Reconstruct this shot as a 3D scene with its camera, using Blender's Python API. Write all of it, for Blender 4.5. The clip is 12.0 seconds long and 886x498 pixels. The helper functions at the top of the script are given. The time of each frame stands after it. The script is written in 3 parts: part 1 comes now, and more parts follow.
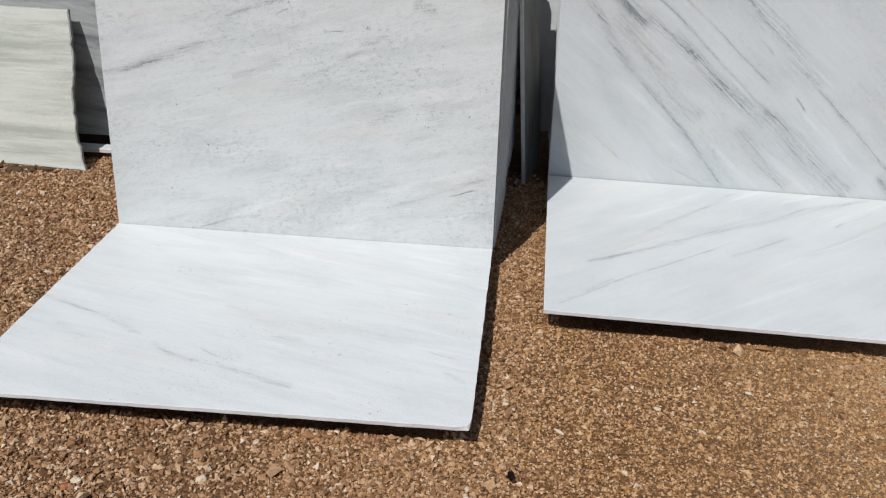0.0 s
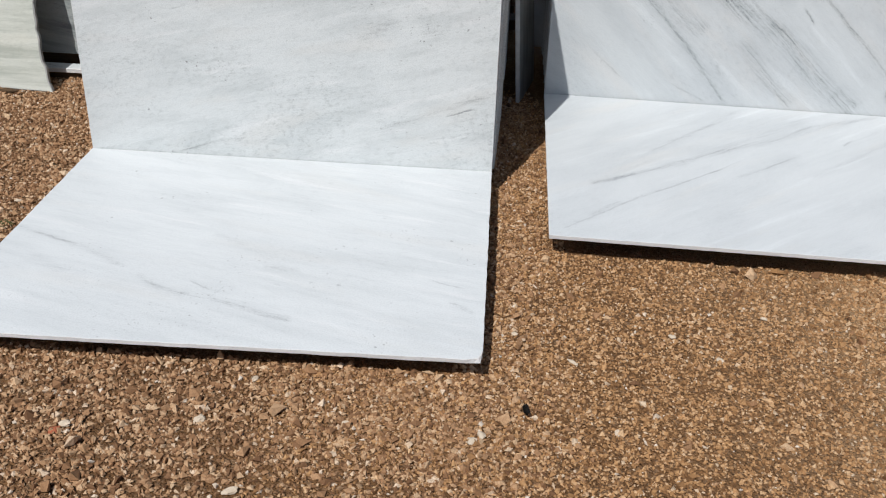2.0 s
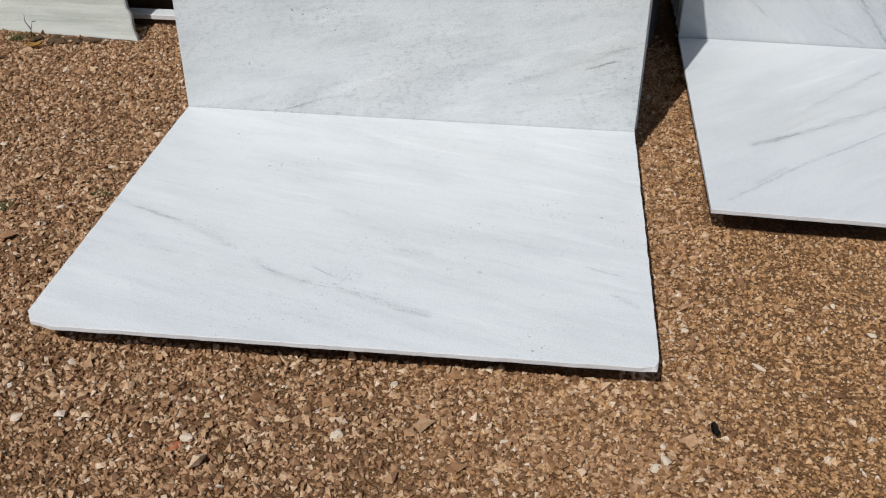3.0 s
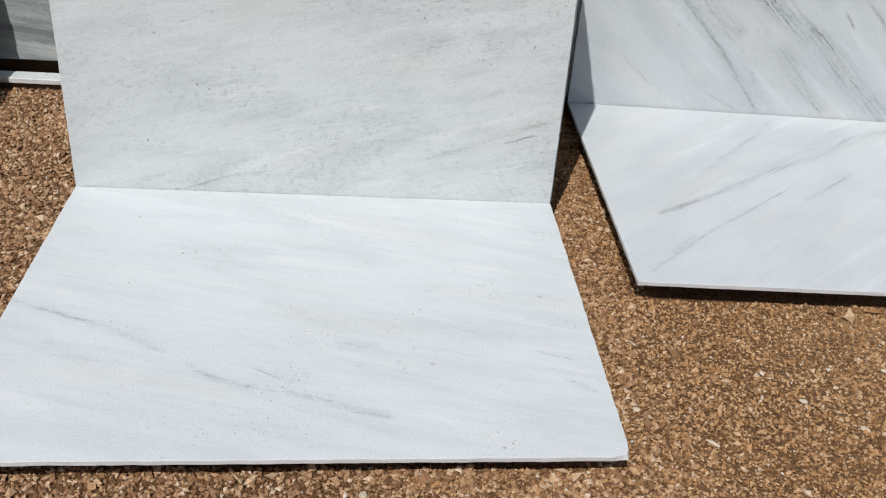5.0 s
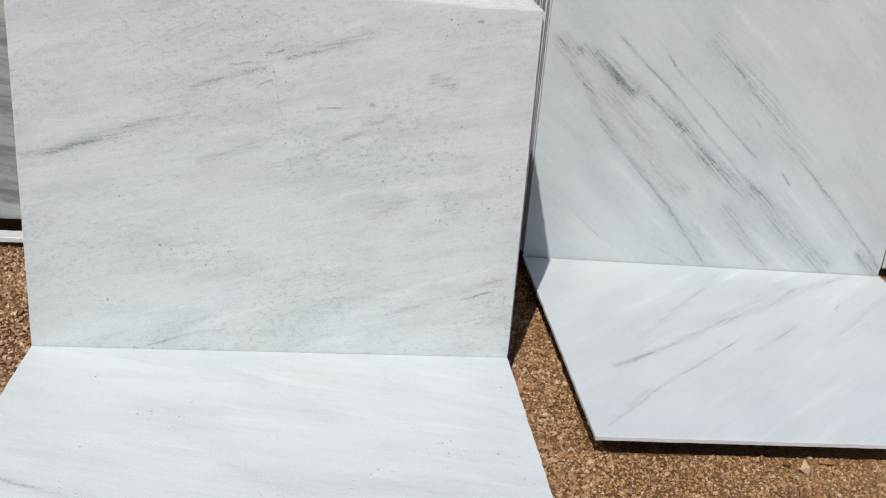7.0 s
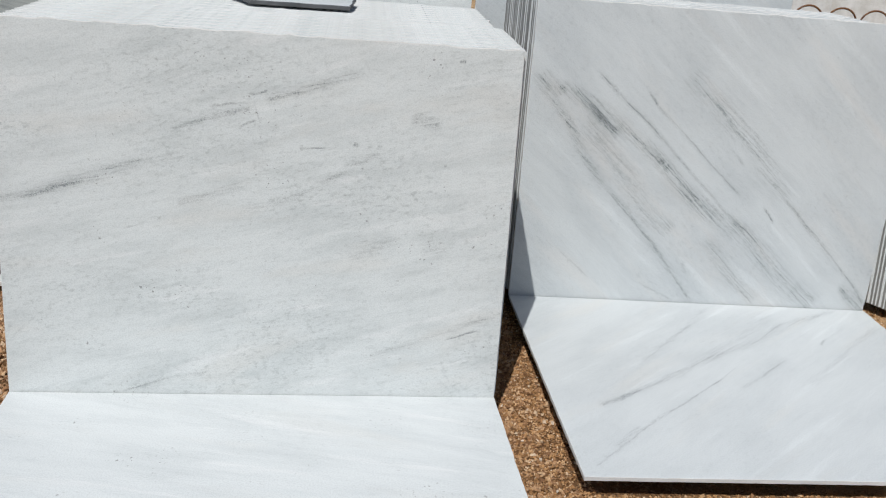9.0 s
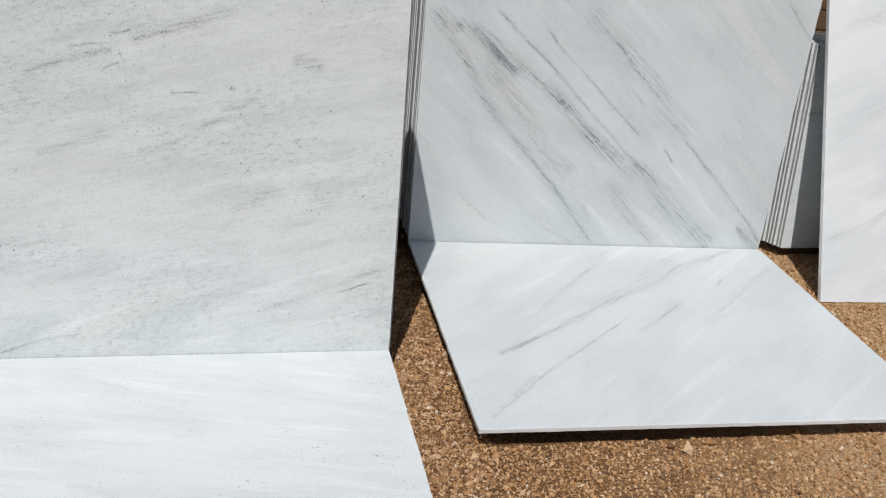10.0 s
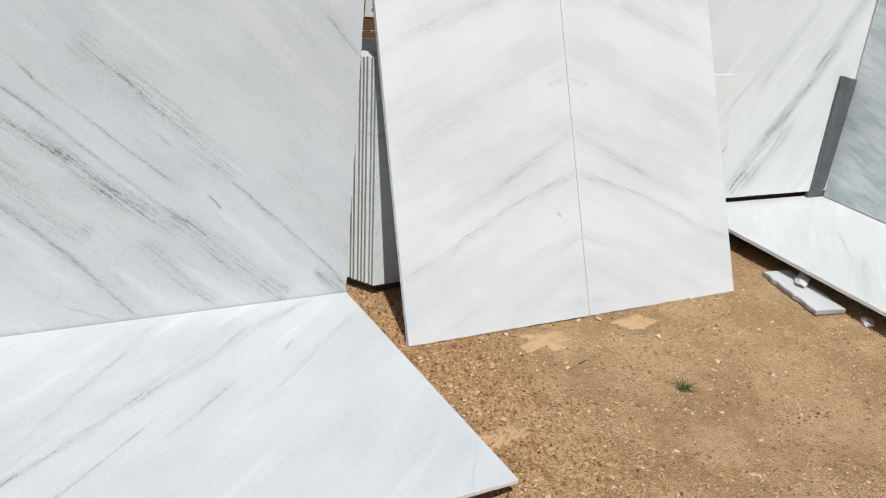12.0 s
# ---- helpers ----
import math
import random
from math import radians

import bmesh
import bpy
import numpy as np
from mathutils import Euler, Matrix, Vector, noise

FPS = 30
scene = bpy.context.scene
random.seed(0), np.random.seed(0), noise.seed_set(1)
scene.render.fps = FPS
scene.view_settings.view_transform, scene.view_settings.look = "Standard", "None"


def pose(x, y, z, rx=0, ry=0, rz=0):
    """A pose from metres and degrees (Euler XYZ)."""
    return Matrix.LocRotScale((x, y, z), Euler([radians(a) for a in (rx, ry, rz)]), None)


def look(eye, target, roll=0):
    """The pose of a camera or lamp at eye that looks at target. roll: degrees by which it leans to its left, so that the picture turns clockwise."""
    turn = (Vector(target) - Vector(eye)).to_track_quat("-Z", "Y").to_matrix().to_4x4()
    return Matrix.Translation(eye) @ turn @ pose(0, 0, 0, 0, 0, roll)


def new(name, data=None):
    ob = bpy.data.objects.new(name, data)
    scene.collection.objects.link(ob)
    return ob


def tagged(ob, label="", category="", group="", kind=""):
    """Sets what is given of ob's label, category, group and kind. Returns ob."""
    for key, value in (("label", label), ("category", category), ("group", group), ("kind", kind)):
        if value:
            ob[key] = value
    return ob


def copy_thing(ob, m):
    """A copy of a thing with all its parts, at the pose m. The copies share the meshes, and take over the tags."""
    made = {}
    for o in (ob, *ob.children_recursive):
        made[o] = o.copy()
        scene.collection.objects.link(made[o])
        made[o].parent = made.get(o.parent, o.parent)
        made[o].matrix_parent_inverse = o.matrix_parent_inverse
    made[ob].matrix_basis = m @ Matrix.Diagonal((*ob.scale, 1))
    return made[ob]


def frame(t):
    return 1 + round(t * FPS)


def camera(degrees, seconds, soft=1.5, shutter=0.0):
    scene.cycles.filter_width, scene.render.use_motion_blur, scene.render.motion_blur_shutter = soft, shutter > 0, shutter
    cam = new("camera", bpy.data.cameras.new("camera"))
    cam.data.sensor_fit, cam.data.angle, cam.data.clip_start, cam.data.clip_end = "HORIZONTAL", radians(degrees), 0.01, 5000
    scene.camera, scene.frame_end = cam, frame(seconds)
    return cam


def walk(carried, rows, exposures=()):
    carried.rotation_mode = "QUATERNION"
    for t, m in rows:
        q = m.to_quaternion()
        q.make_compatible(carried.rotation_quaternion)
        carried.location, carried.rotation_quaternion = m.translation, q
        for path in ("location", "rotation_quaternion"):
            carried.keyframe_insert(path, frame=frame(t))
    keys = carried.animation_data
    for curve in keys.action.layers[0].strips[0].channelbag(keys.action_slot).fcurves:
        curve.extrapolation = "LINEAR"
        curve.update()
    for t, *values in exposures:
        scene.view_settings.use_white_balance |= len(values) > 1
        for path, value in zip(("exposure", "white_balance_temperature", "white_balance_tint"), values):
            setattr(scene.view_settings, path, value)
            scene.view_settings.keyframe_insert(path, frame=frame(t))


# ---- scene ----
cam = camera(54.3, 12.0, soft=1.15)
PATH = [
    (0, (0.118, -2.729, 1.451), (-0.073, -0.956, 0.545), 1.2),
    (0.5, (0.086, -2.701, 1.442), (-0.125, -0.96, 0.481), 0.8),
    (1, (0.042, -2.675, 1.431), (-0.23, -0.948, 0.46), -0.7),
    (1.5, (0.046, -2.656, 1.412), (-0.195, -0.946, 0.403), -0.4),
    (2, (0.016, -2.614, 1.384), (-0.096, -0.921, 0.326), 1.7),
    (2.5, (-0.080, -2.529, 1.367), (-0.148, -0.849, 0.284), 2.5),
    (3, (-0.242, -2.318, 1.316), (-0.472, -0.726, 0.128), -0.65),
    (3.5, (-0.406, -2.213, 1.331), (-0.475, -0.622, 0.122), 2.2),
    (5.5, (-0.535, -2.202, 1.393), (-0.355, -0.507, 0.347), 4.9),
    (6, (-0.521, -2.218, 1.407), (-0.326, -0.475, 0.445), 4.9),
    (6.5, (-0.524, -2.22, 1.417), (-0.313, -0.439, 0.532), 5.0),
    (7, (-0.524, -2.221, 1.431), (-0.283, -0.413, 0.611), 5.4),
    (7.5, (-0.522, -2.228, 1.437), (-0.278, -0.398, 0.668), 5.3),
    (7.7, (-0.515, -2.231, 1.436), (-0.277, -0.388, 0.696), 5.0),
    (9.3, (-0.523, -2.188, 1.428), (-0.239, -0.35, 0.692), 5.0),
    (9.5, (-0.534, -2.159, 1.43), (-0.233, -0.344, 0.647), 5.1),
    (10, (-0.426, -2.109, 1.435), (0.032, -0.361, 0.577), 6.7),
    (10.5, (-0.16, -2.009, 1.452), (0.455, -0.308, 0.598), 7.1),
    (11, (0.013, -1.948, 1.444), (0.692, -0.265, 0.601), 6.8),
    (11.5, (0.131, -1.847, 1.453), (1.005, -0.254, 0.617), 7.2),
    (12, (0.366, -1.789, 1.462), (1.385, -0.258, 0.676), 7.2),
]
walk(cam, [(t, look(eye, target, roll)) for t, eye, target, roll in PATH],
     exposures=[(0, -0.07, 6350, 10), (1.0, -0.18, 6350, 10), (2.0, -0.02, 6300, 10), (3.0, -0.15, 6300, 10), (3.5, -0.12, 6250, 9.5), (5.5, -0.12, 6300, 9),
                (9.4, -0.11, 6300, 8.5), (10.5, 0.01, 6400, 9.5), (11.0, 0.07, 6400, 9.5), (12.0, 0.06, 6400, 9.5)])

# ---- world, sun ----
SUN_WAY = Vector((-0.28, -0.60, 1.0)).normalized()
world = bpy.data.worlds.new("sky_world")
scene.world = world
world.use_nodes = True
wn = world.node_tree
sky = wn.nodes.new("ShaderNodeTexSky")
sky.sky_type, sky.sun_disc = "NISHITA", False
sky.sun_elevation, sky.sun_rotation = radians(56.3), radians(205.0)
sky.air_density, sky.dust_density = 1.0, 1.5
wn.links.new(sky.outputs[0], wn.nodes["Background"].inputs[0])
wn.nodes["Background"].inputs[1].default_value = 0.058
sun = new("sun", bpy.data.lights.new("sun", "SUN"))
sun.data.energy, sun.data.angle, sun.data.color = 3.85, radians(0.53), (1.0, 0.968, 0.92)
sun.matrix_world = look(SUN_WAY * 20, (0, 0, 0))


# ---- material helpers ----
class Nodes:
    """Short hand for building one material's node tree."""

    def __init__(self, name):
        self.mat = bpy.data.materials.new(name)
        self.mat.use_nodes = True
        self.tree = self.mat.node_tree
        self.bsdf = self.tree.nodes["Principled BSDF"]

    def put(self, socket, value):
        if isinstance(value, bpy.types.NodeSocket):
            self.tree.links.new(value, socket)
        elif value is not None:
            socket.default_value = value

    def math(self, op, a, b=None, c=None, clamp=False):
        n = self.tree.nodes.new("ShaderNodeMath")
        n.operation, n.use_clamp = op, clamp
        for s, v in zip(n.inputs, (a, b, c)):
            self.put(s, v)
        return n.outputs[0]

    def vec(self, op, a, b=None, scale=None):
        n = self.tree.nodes.new("ShaderNodeVectorMath")
        n.operation = op
        self.put(n.inputs[0], a)
        self.put(n.inputs[1], b)
        if scale is not None:
            self.put(n.inputs["Scale"], scale)
        return n.outputs["Value"] if op == "DOT_PRODUCT" else n.outputs["Vector"]

    def coords(self, which):
        return self.tree.nodes.new("ShaderNodeTexCoord").outputs[which]

    def place(self, v, turn=0.0, scale=(1, 1, 1), shift=(0, 0, 0)):
        n = self.tree.nodes.new("ShaderNodeMapping")
        n.vector_type = "TEXTURE"
        self.put(n.inputs[0], v)
        n.inputs["Location"].default_value = shift
        n.inputs["Rotation"].default_value = (0, 0, radians(turn))
        n.inputs["Scale"].default_value = scale
        return n.outputs[0]

    def noise(self, v, scale, detail=4.0, rough=0.55, color=False, warp=0.0):
        n = self.tree.nodes.new("ShaderNodeTexNoise")
        self.put(n.inputs["Vector"], v)
        n.inputs["Scale"].default_value, n.inputs["Detail"].default_value = scale, detail
        n.inputs["Roughness"].default_value, n.inputs["Distortion"].default_value = rough, warp
        return n.outputs["Color" if color else "Fac"]

    def span(self, v, a, b, c=0.0, d=1.0, smooth=True):
        n = self.tree.nodes.new("ShaderNodeMapRange")
        n.interpolation_type = "SMOOTHSTEP" if smooth else "LINEAR"
        for i, s in enumerate((v, a, b, c, d)):
            self.put(n.inputs[i], s)
        return n.outputs[0]

    def mix(self, fac, a, b, kind="MIX"):
        n = self.tree.nodes.new("ShaderNodeMix")
        n.data_type, n.blend_type = "RGBA", kind
        for k, v in ((0, fac), (6, a), (7, b)):
            self.put(n.inputs[k], (*v, 1.0) if isinstance(v, tuple) and len(v) == 3 else v)
        return n.outputs[2]

    def bump(self, height, strength, distance):
        n = self.tree.nodes.new("ShaderNodeBump")
        n.inputs["Strength"].default_value, n.inputs["Distance"].default_value = strength, distance
        self.put(n.inputs["Height"], height)
        self.put(self.bsdf.inputs["Normal"], n.outputs[0])

    def done(self, color, rough, spec=0.4):
        self.put(self.bsdf.inputs["Base Color"], color)
        self.put(self.bsdf.inputs["Roughness"], rough)
        self.bsdf.inputs["Specular IOR Level"].default_value = spec
        return self.mat


def marble(name, light, dark, turn, veins=(), hairs=(), streak=0.35, vein_color=(0.22, 0.24, 0.26), warm=(0.72, 0.68, 0.62),
           warm_amount=0.25, stretch=5.0, pits=0.5, shift=(0, 0, 0), bold=1.0, cloud=0.3, speckle=0.8, white=0.35, hair=0.62, blush=()):
    """Honed marble on the slab's own sheet (u along its foot, v up from it, in metres).
    turn: the bedding's rise in degrees; veins: broad crumbled lines; hairs: thin, nearly unbroken ones; blush: warm bands; each a row of width, strength and bends."""
    k = Nodes(name)
    uv = k.coords("UV")
    big = k.vec("SCALE", k.vec("SUBTRACT", k.noise(uv, 2.5, 3, color=True), (0.5, 0.5, 0.5)), scale=0.03)
    small = k.vec("SCALE", k.vec("SUBTRACT", k.noise(uv, 30.0, 4, 0.7, color=True), (0.5, 0.5, 0.5)), scale=0.010)
    p = k.vec("MULTIPLY", k.vec("ADD", k.vec("ADD", uv, big), small), (1, 1, 0))
    bed = k.place(p, turn, (stretch, 1, 1), shift)
    fine_bed = k.place(p, turn, (stretch * 2, 1, 1), shift)
    s1 = k.noise(bed, 13.0, 6, 0.62)
    s2 = k.noise(fine_bed, 42.0, 6, 0.7)
    s3 = k.noise(k.place(uv, turn, (2.4, 1, 1), shift), 130.0, 4, 0.75)
    patch = k.noise(k.place(uv, turn, (2, 1, 1), shift), 4.0, 4, 0.55)
    grain = k.noise(uv, 240.0, 4, 0.7)
    crumb = k.noise(k.place(uv, turn, (1.8, 1, 1), shift), 75.0, 5, 0.75)
    f = k.math("ADD", k.math("MULTIPLY", k.span(s1, 0.42, 0.66), streak), k.math("MULTIPLY", k.span(s2, 0.46, 0.70), streak * 0.7))
    rough_zone = k.span(patch, 0.42, 0.62, 0.35, 1.0)
    f = k.math("ADD", f, k.math("MULTIPLY", k.math("MULTIPLY", k.span(s3, 0.50, 0.74), rough_zone), streak * speckle))
    f = k.math("ADD", f, k.math("MULTIPLY", k.span(patch, 0.38, 0.64), cloud), clamp=True)
    color = k.mix(f, light, dark)
    color = k.mix(k.math("MULTIPLY", k.span(k.noise(bed, 8.0, 4, 0.5), 0.52, 0.70), warm_amount), color, warm)
    strands = k.math("MULTIPLY", k.span(k.noise(k.place(p, turn, (12, 1, 1)), 44.0, 6, 0.72), 0.38, 0.64, 0.35, 1.0),
                     k.span(k.noise(k.place(p, turn, (22, 1, 1)), 120.0, 5, 0.7), 0.42, 0.60, 0.16, 1.0))
    crumbs = k.span(k.noise(k.place(uv, turn, (1.6, 1, 1)), 85.0, 5, 0.8), 0.38, 0.60, 0.30, 1.0)
    broken = k.math("MULTIPLY", k.math("MULTIPLY", strands, crumbs), k.span(grain, 0.36, 0.60, 0.35, 1.25))
    # thin pale beds between the grey ones
    pale = k.noise(k.place(p, turn, (stretch * 1.8, 1, 1), shift), 17.0, 4, 0.55)
    color = k.mix(k.math("MULTIPLY", k.span(pale, 0.56, 0.70), white), color, tuple(min(0.80, 1.22 * q) for q in light))
    fade = k.span(k.noise(k.place(uv, turn, (2, 1, 1)), 16.0, 3, 0.6), 0.36, 0.64, 0.25, 1.0)
    hair_broken = k.math("MULTIPLY", k.math("MULTIPLY", k.span(grain, 0.34, 0.60, 0.3, 1.0), k.span(crumbs, 0.3, 1.0, 0.45, 1.0)), fade)

    def add(a, b):
        return b if a is None else k.math("ADD", a, b)

    body, thin, haze, tint = None, None, None, None
    for kind, lines in enumerate((veins, hairs, blush)):
        for w, s, *bends in lines:
            for q0, q1 in zip(bends, bends[1:]):
                o, d = Vector(q0), Vector(q1) - Vector(q0)
                n, e = Vector((-d.y, d.x)).normalized(), d.normalized()
                across = k.math("ABSOLUTE", k.math("SUBTRACT", k.vec("DOT_PRODUCT", p, (n.x, n.y, 0)), n.dot(o)))
                past = k.math("SUBTRACT", k.math("ABSOLUTE", k.math("SUBTRACT", k.vec("DOT_PRODUCT", p, (e.x, e.y, 0)), e.dot(o) + d.length / 2)), d.length / 2)
                ends = k.span(past, -0.14 * d.length, 0.14 * d.length, 1.0, 0.0)
                line = k.math("MULTIPLY", k.span(across, 0.0, w, s, 0.0), ends)
                if kind == 2:
                    tint = add(tint, line)
                elif kind == 0:
                    body = add(body, line)
                    haze = add(haze, k.math("MULTIPLY", k.span(across, 0.0, 2.2 * w, 0.09 * s, 0.0), ends))
                else:
                    thin = add(thin, line)
                    if len(bends) > 2:
                        body = add(body, k.math("MULTIPLY", k.span(across, 0.0, 3.0 * w, 0.55 * s, 0.0), ends))
    for total, gaps, gain, shade in ((tint, fade, 1.0, warm), (haze, fade, 1.6, vein_color), (body, broken, 1.6 * bold, vein_color), (thin, hair_broken, 1.6 * hair, vein_color)):
        if total is not None:
            color = k.mix(k.math("MULTIPLY", k.math("MULTIPLY", total, gaps), gain, clamp=True), color, shade)
    color = k.mix(k.math("MULTIPLY", k.span(crumb, 0.50, 0.68), k.math("MULTIPLY", rough_zone, 0.24 * speckle), clamp=True), color, tuple(0.72 * q for q in dark))
    dots = k.noise(uv, 95.0, 2, 0.5)
    sparse = k.span(k.noise(uv, 5.0, 2), 0.50, 0.66)
    pit = k.math("MULTIPLY", k.math("MULTIPLY", k.span(dots, 0.655, 0.71), sparse), pits)
    color = k.mix(pit, color, (0.16, 0.16, 0.16))
    color = k.mix(k.span(grain, 0.42, 0.64, 0.0, 0.20), color, tuple(0.55 * q for q in dark))
    k.bump(k.math("ADD", k.math("MULTIPLY", s3, 0.5), grain), 0.12, 0.0015)
    return k.done(color, k.span(s2, 0.3, 0.7, 0.40, 0.55), 0.3)


def plain_stone(name, a, b, rough=0.7, scale=18.0, stretch=(1, 1, 1), bump=0.35):
    k = Nodes(name)
    obj = k.coords("Object")
    v = k.place(obj, 0, stretch)
    n1, n2 = k.noise(v, scale, 6, 0.65), k.noise(obj, scale * 9, 3, 0.6)
    rnd = k.tree.nodes.new("ShaderNodeObjectInfo").outputs["Random"]
    c = k.mix(k.span(n1, 0.35, 0.68), a, b)
    c = k.mix(k.math("MULTIPLY", rnd, 0.35), c, tuple(0.75 * q for q in a))
    c = k.mix(k.span(n2, 0.5, 0.75, 0.0, 0.25), c, tuple(0.5 * q for q in b))
    k.bump(n2, bump, 0.004)
    return k.done(c, rough, 0.3)


# ---- materials ----
# veins: width, strength, then the bends of the line as u, v
VEINS_B_CRUMBLED = [
    (0.026, 0.85, (0.039, 0.851), (0.119, 0.789)), (0.04, 0.8, (0.115, 0.811), (0.227, 0.759), (0.342, 0.652)),
    (0.045, 0.5, (0.227, 0.759), (0.458, 0.61)), (0.042, 1.0, (0.458, 0.61), (0.662, 0.427)), (0.055, 0.62, (0.662, 0.427), (0.865, 0.297)),
    (0.065, 0.48, (0.862, 0.325), (1.126, 0.083), (1.232, 0.021)), (0.03, 0.45, (0.014, 0.844), (0.149, 0.694)),
    (0.026, 0.62, (0.149, 0.694), (0.216, 0.581), (0.315, 0.453)), (0.06, 0.46, (0.591, 0.88), (0.739, 0.762), (0.898, 0.622), (1.027, 0.444)),
    (0.035, 0.75, (1.333, 0.099), (1.449, 0.009)), (0.045, 0.4, (0.752, 0.265), (0.873, 0.117), (0.977, 0.024)),
    (0.06, 0.36, (0.212, 0.684), (0.348, 0.561), (0.499, 0.347), (0.602, 0.293)),
]
VEINS_B_HAIR = [
    (0.006, 0.75, (0.254, 0.864), (0.397, 0.744), (0.518, 0.64)), (0.01, 0.55, (0.518, 0.64), (0.637, 0.531)),
    (0.007, 0.38, (0.637, 0.531), (0.779, 0.409), (0.945, 0.267)), (0.008, 0.95, (0.442, 0.815), (0.479, 0.767)),
    (0.005, 0.55, (0.479, 0.767), (0.657, 0.618), (0.846, 0.453)), (0.008, 0.55, (0.791, 0.624), (0.847, 0.565)),
    (0.007, 0.6, (1.027, 0.444), (1.187, 0.301), (1.38, 0.115), (1.444, 0.033)), (0.007, 0.85, (0.956, 0.406), (1.002, 0.349)),
    (0.008, 0.6, (0.315, 0.453), (0.431, 0.346), (0.567, 0.205), (0.718, 0.018)), (0.006, 0.45, (0.52, 0.073), (0.643, 0.012)),
    (0.007, 0.35, (0.153, 0.218), (0.294, 0.097)), (0.006, 0.6, (1.347, 0.967), (1.397, 0.911), (1.476, 0.835)),
    (0.007, 0.5, (0.666, 0.162), (0.692, 0.124)),
]
VEINS_B_FLAT = [
    (0.016, 0.75, (0.17, 0.767), (0.242, 0.73), (0.328, 0.672)), (0.02, 0.5, (0.328, 0.672), (0.52, 0.53), (0.716, 0.398)),
    (0.02, 0.38, (0.716, 0.398), (0.874, 0.292), (1.016, 0.169), (1.3, 0.023)), (0.018, 0.28, (0.782, 0.375), (0.998, 0.217), (1.208, 0.074)),
    (0.012, 0.3, (0.163, 0.984), (0.26, 0.883)), (0.022, 0.26, (0.938, 0.598), (1.121, 0.421), (1.237, 0.309), (1.426, 0.153)),
    (0.03, 0.24, (0.449, 0.592), (0.7, 0.378), (1.003, 0.119)), (0.02, 0.28, (0.388, 0.484), (0.529, 0.33), (0.656, 0.19), (0.756, 0.06)),
]
VEINS_B_FLAT_HAIR = [
    (0.005, 0.55, (0.09, 1.076), (0.171, 0.994), (0.283, 0.886), (0.486, 0.706)), (0.006, 0.8, (0.486, 0.706), (0.627, 0.589)),
    (0.005, 0.4, (0.627, 0.589), (0.711, 0.505)), (0.006, 0.5, (0.68, 0.642), (0.796, 0.549), (0.924, 0.425)),
    (0.008, 0.8, (1.11, 0.316), (1.156, 0.263)), (0.004, 0.3, (0.388, 0.484), (0.529, 0.33), (0.656, 0.19)),
    (0.006, 0.4, (1.337, 1.099), (1.442, 0.935)), (0.006, 1.2, (0.062, 1.015), (0.071, 1.016)),
]
VEINS_A = [
    (0.02, 0.55, (0.004, 0.555), (0.105, 0.578), (0.191, 0.608)), (0.022, 0.62, (0.191, 0.608), (0.259, 0.636), (0.365, 0.668)),
    (0.012, 0.35, (0.105, 0.588), (0.374, 0.673)), (0.02, 0.22, (0.365, 0.668), (0.476, 0.688)),
    (0.018, 0.28, (0.46, 0.566), (0.499, 0.572), (0.638, 0.621)), (0.014, 0.3, (0.642, 0.556), (0.744, 0.582), (0.857, 0.631)),
    (0.016, 0.34, (0.857, 0.631), (0.917, 0.677), (0.998, 0.724)), (0.016, 0.45, (0.452, 0.761), (0.538, 0.801), (0.653, 0.827)),
    (0.014, 0.72, (0.697, 0.858), (0.766, 0.878), (0.846, 0.908)), (0.016, 0.45, (0.846, 0.908), (0.935, 0.929)),
    (0.028, 0.45, (1.085, 0.827), (1.157, 0.805)), (0.03, 0.3, (1.135, 0.465), (1.205, 0.434)), (0.03, 0.25, (0.927, 0.425), (1.053, 0.481)),
    (0.014, 0.3, (0.999, 0.131), (1.186, 0.198), (1.361, 0.263)),
]
VEINS_A_HAIR = [
    (0.005, 0.55, (0.553, 0.831), (0.648, 0.842)), (0.007, 1.0, (0.649, 0.866), (0.667, 0.868)), (0.005, 0.8, (0.667, 0.868), (0.696, 0.879)),
    (0.005, 0.5, (0.625, 0.777), (0.667, 0.799)), (0.004, 0.6, (0.665, 0.838), (0.677, 0.8)), (0.01, 1.2, (0.784, 0.733), (0.793, 0.734)),
    (0.004, 0.75, (0.796, 0.732), (0.853, 0.734)), (0.009, 0.7, (0.931, 0.742), (0.943, 0.742)), (0.006, 0.6, (0.993, 0.744), (1.005, 0.744)),
    (0.007, 1.2, (0.406, 0.519), (0.415, 0.519)), (0.004, 0.5, (0.327, 0.491), (0.371, 0.503)), (0.005, 0.65, (1.22, 0.186), (1.309, 0.215)),
    (0.004, 0.4, (0.32, 0.011), (0.445, 0.056), (0.539, 0.071)), (0.008, 0.8, (1.201, 0.978), (1.217, 0.979)),
    (0.006, 0.9, (1.176, 0.699), (1.184, 0.699)),
]
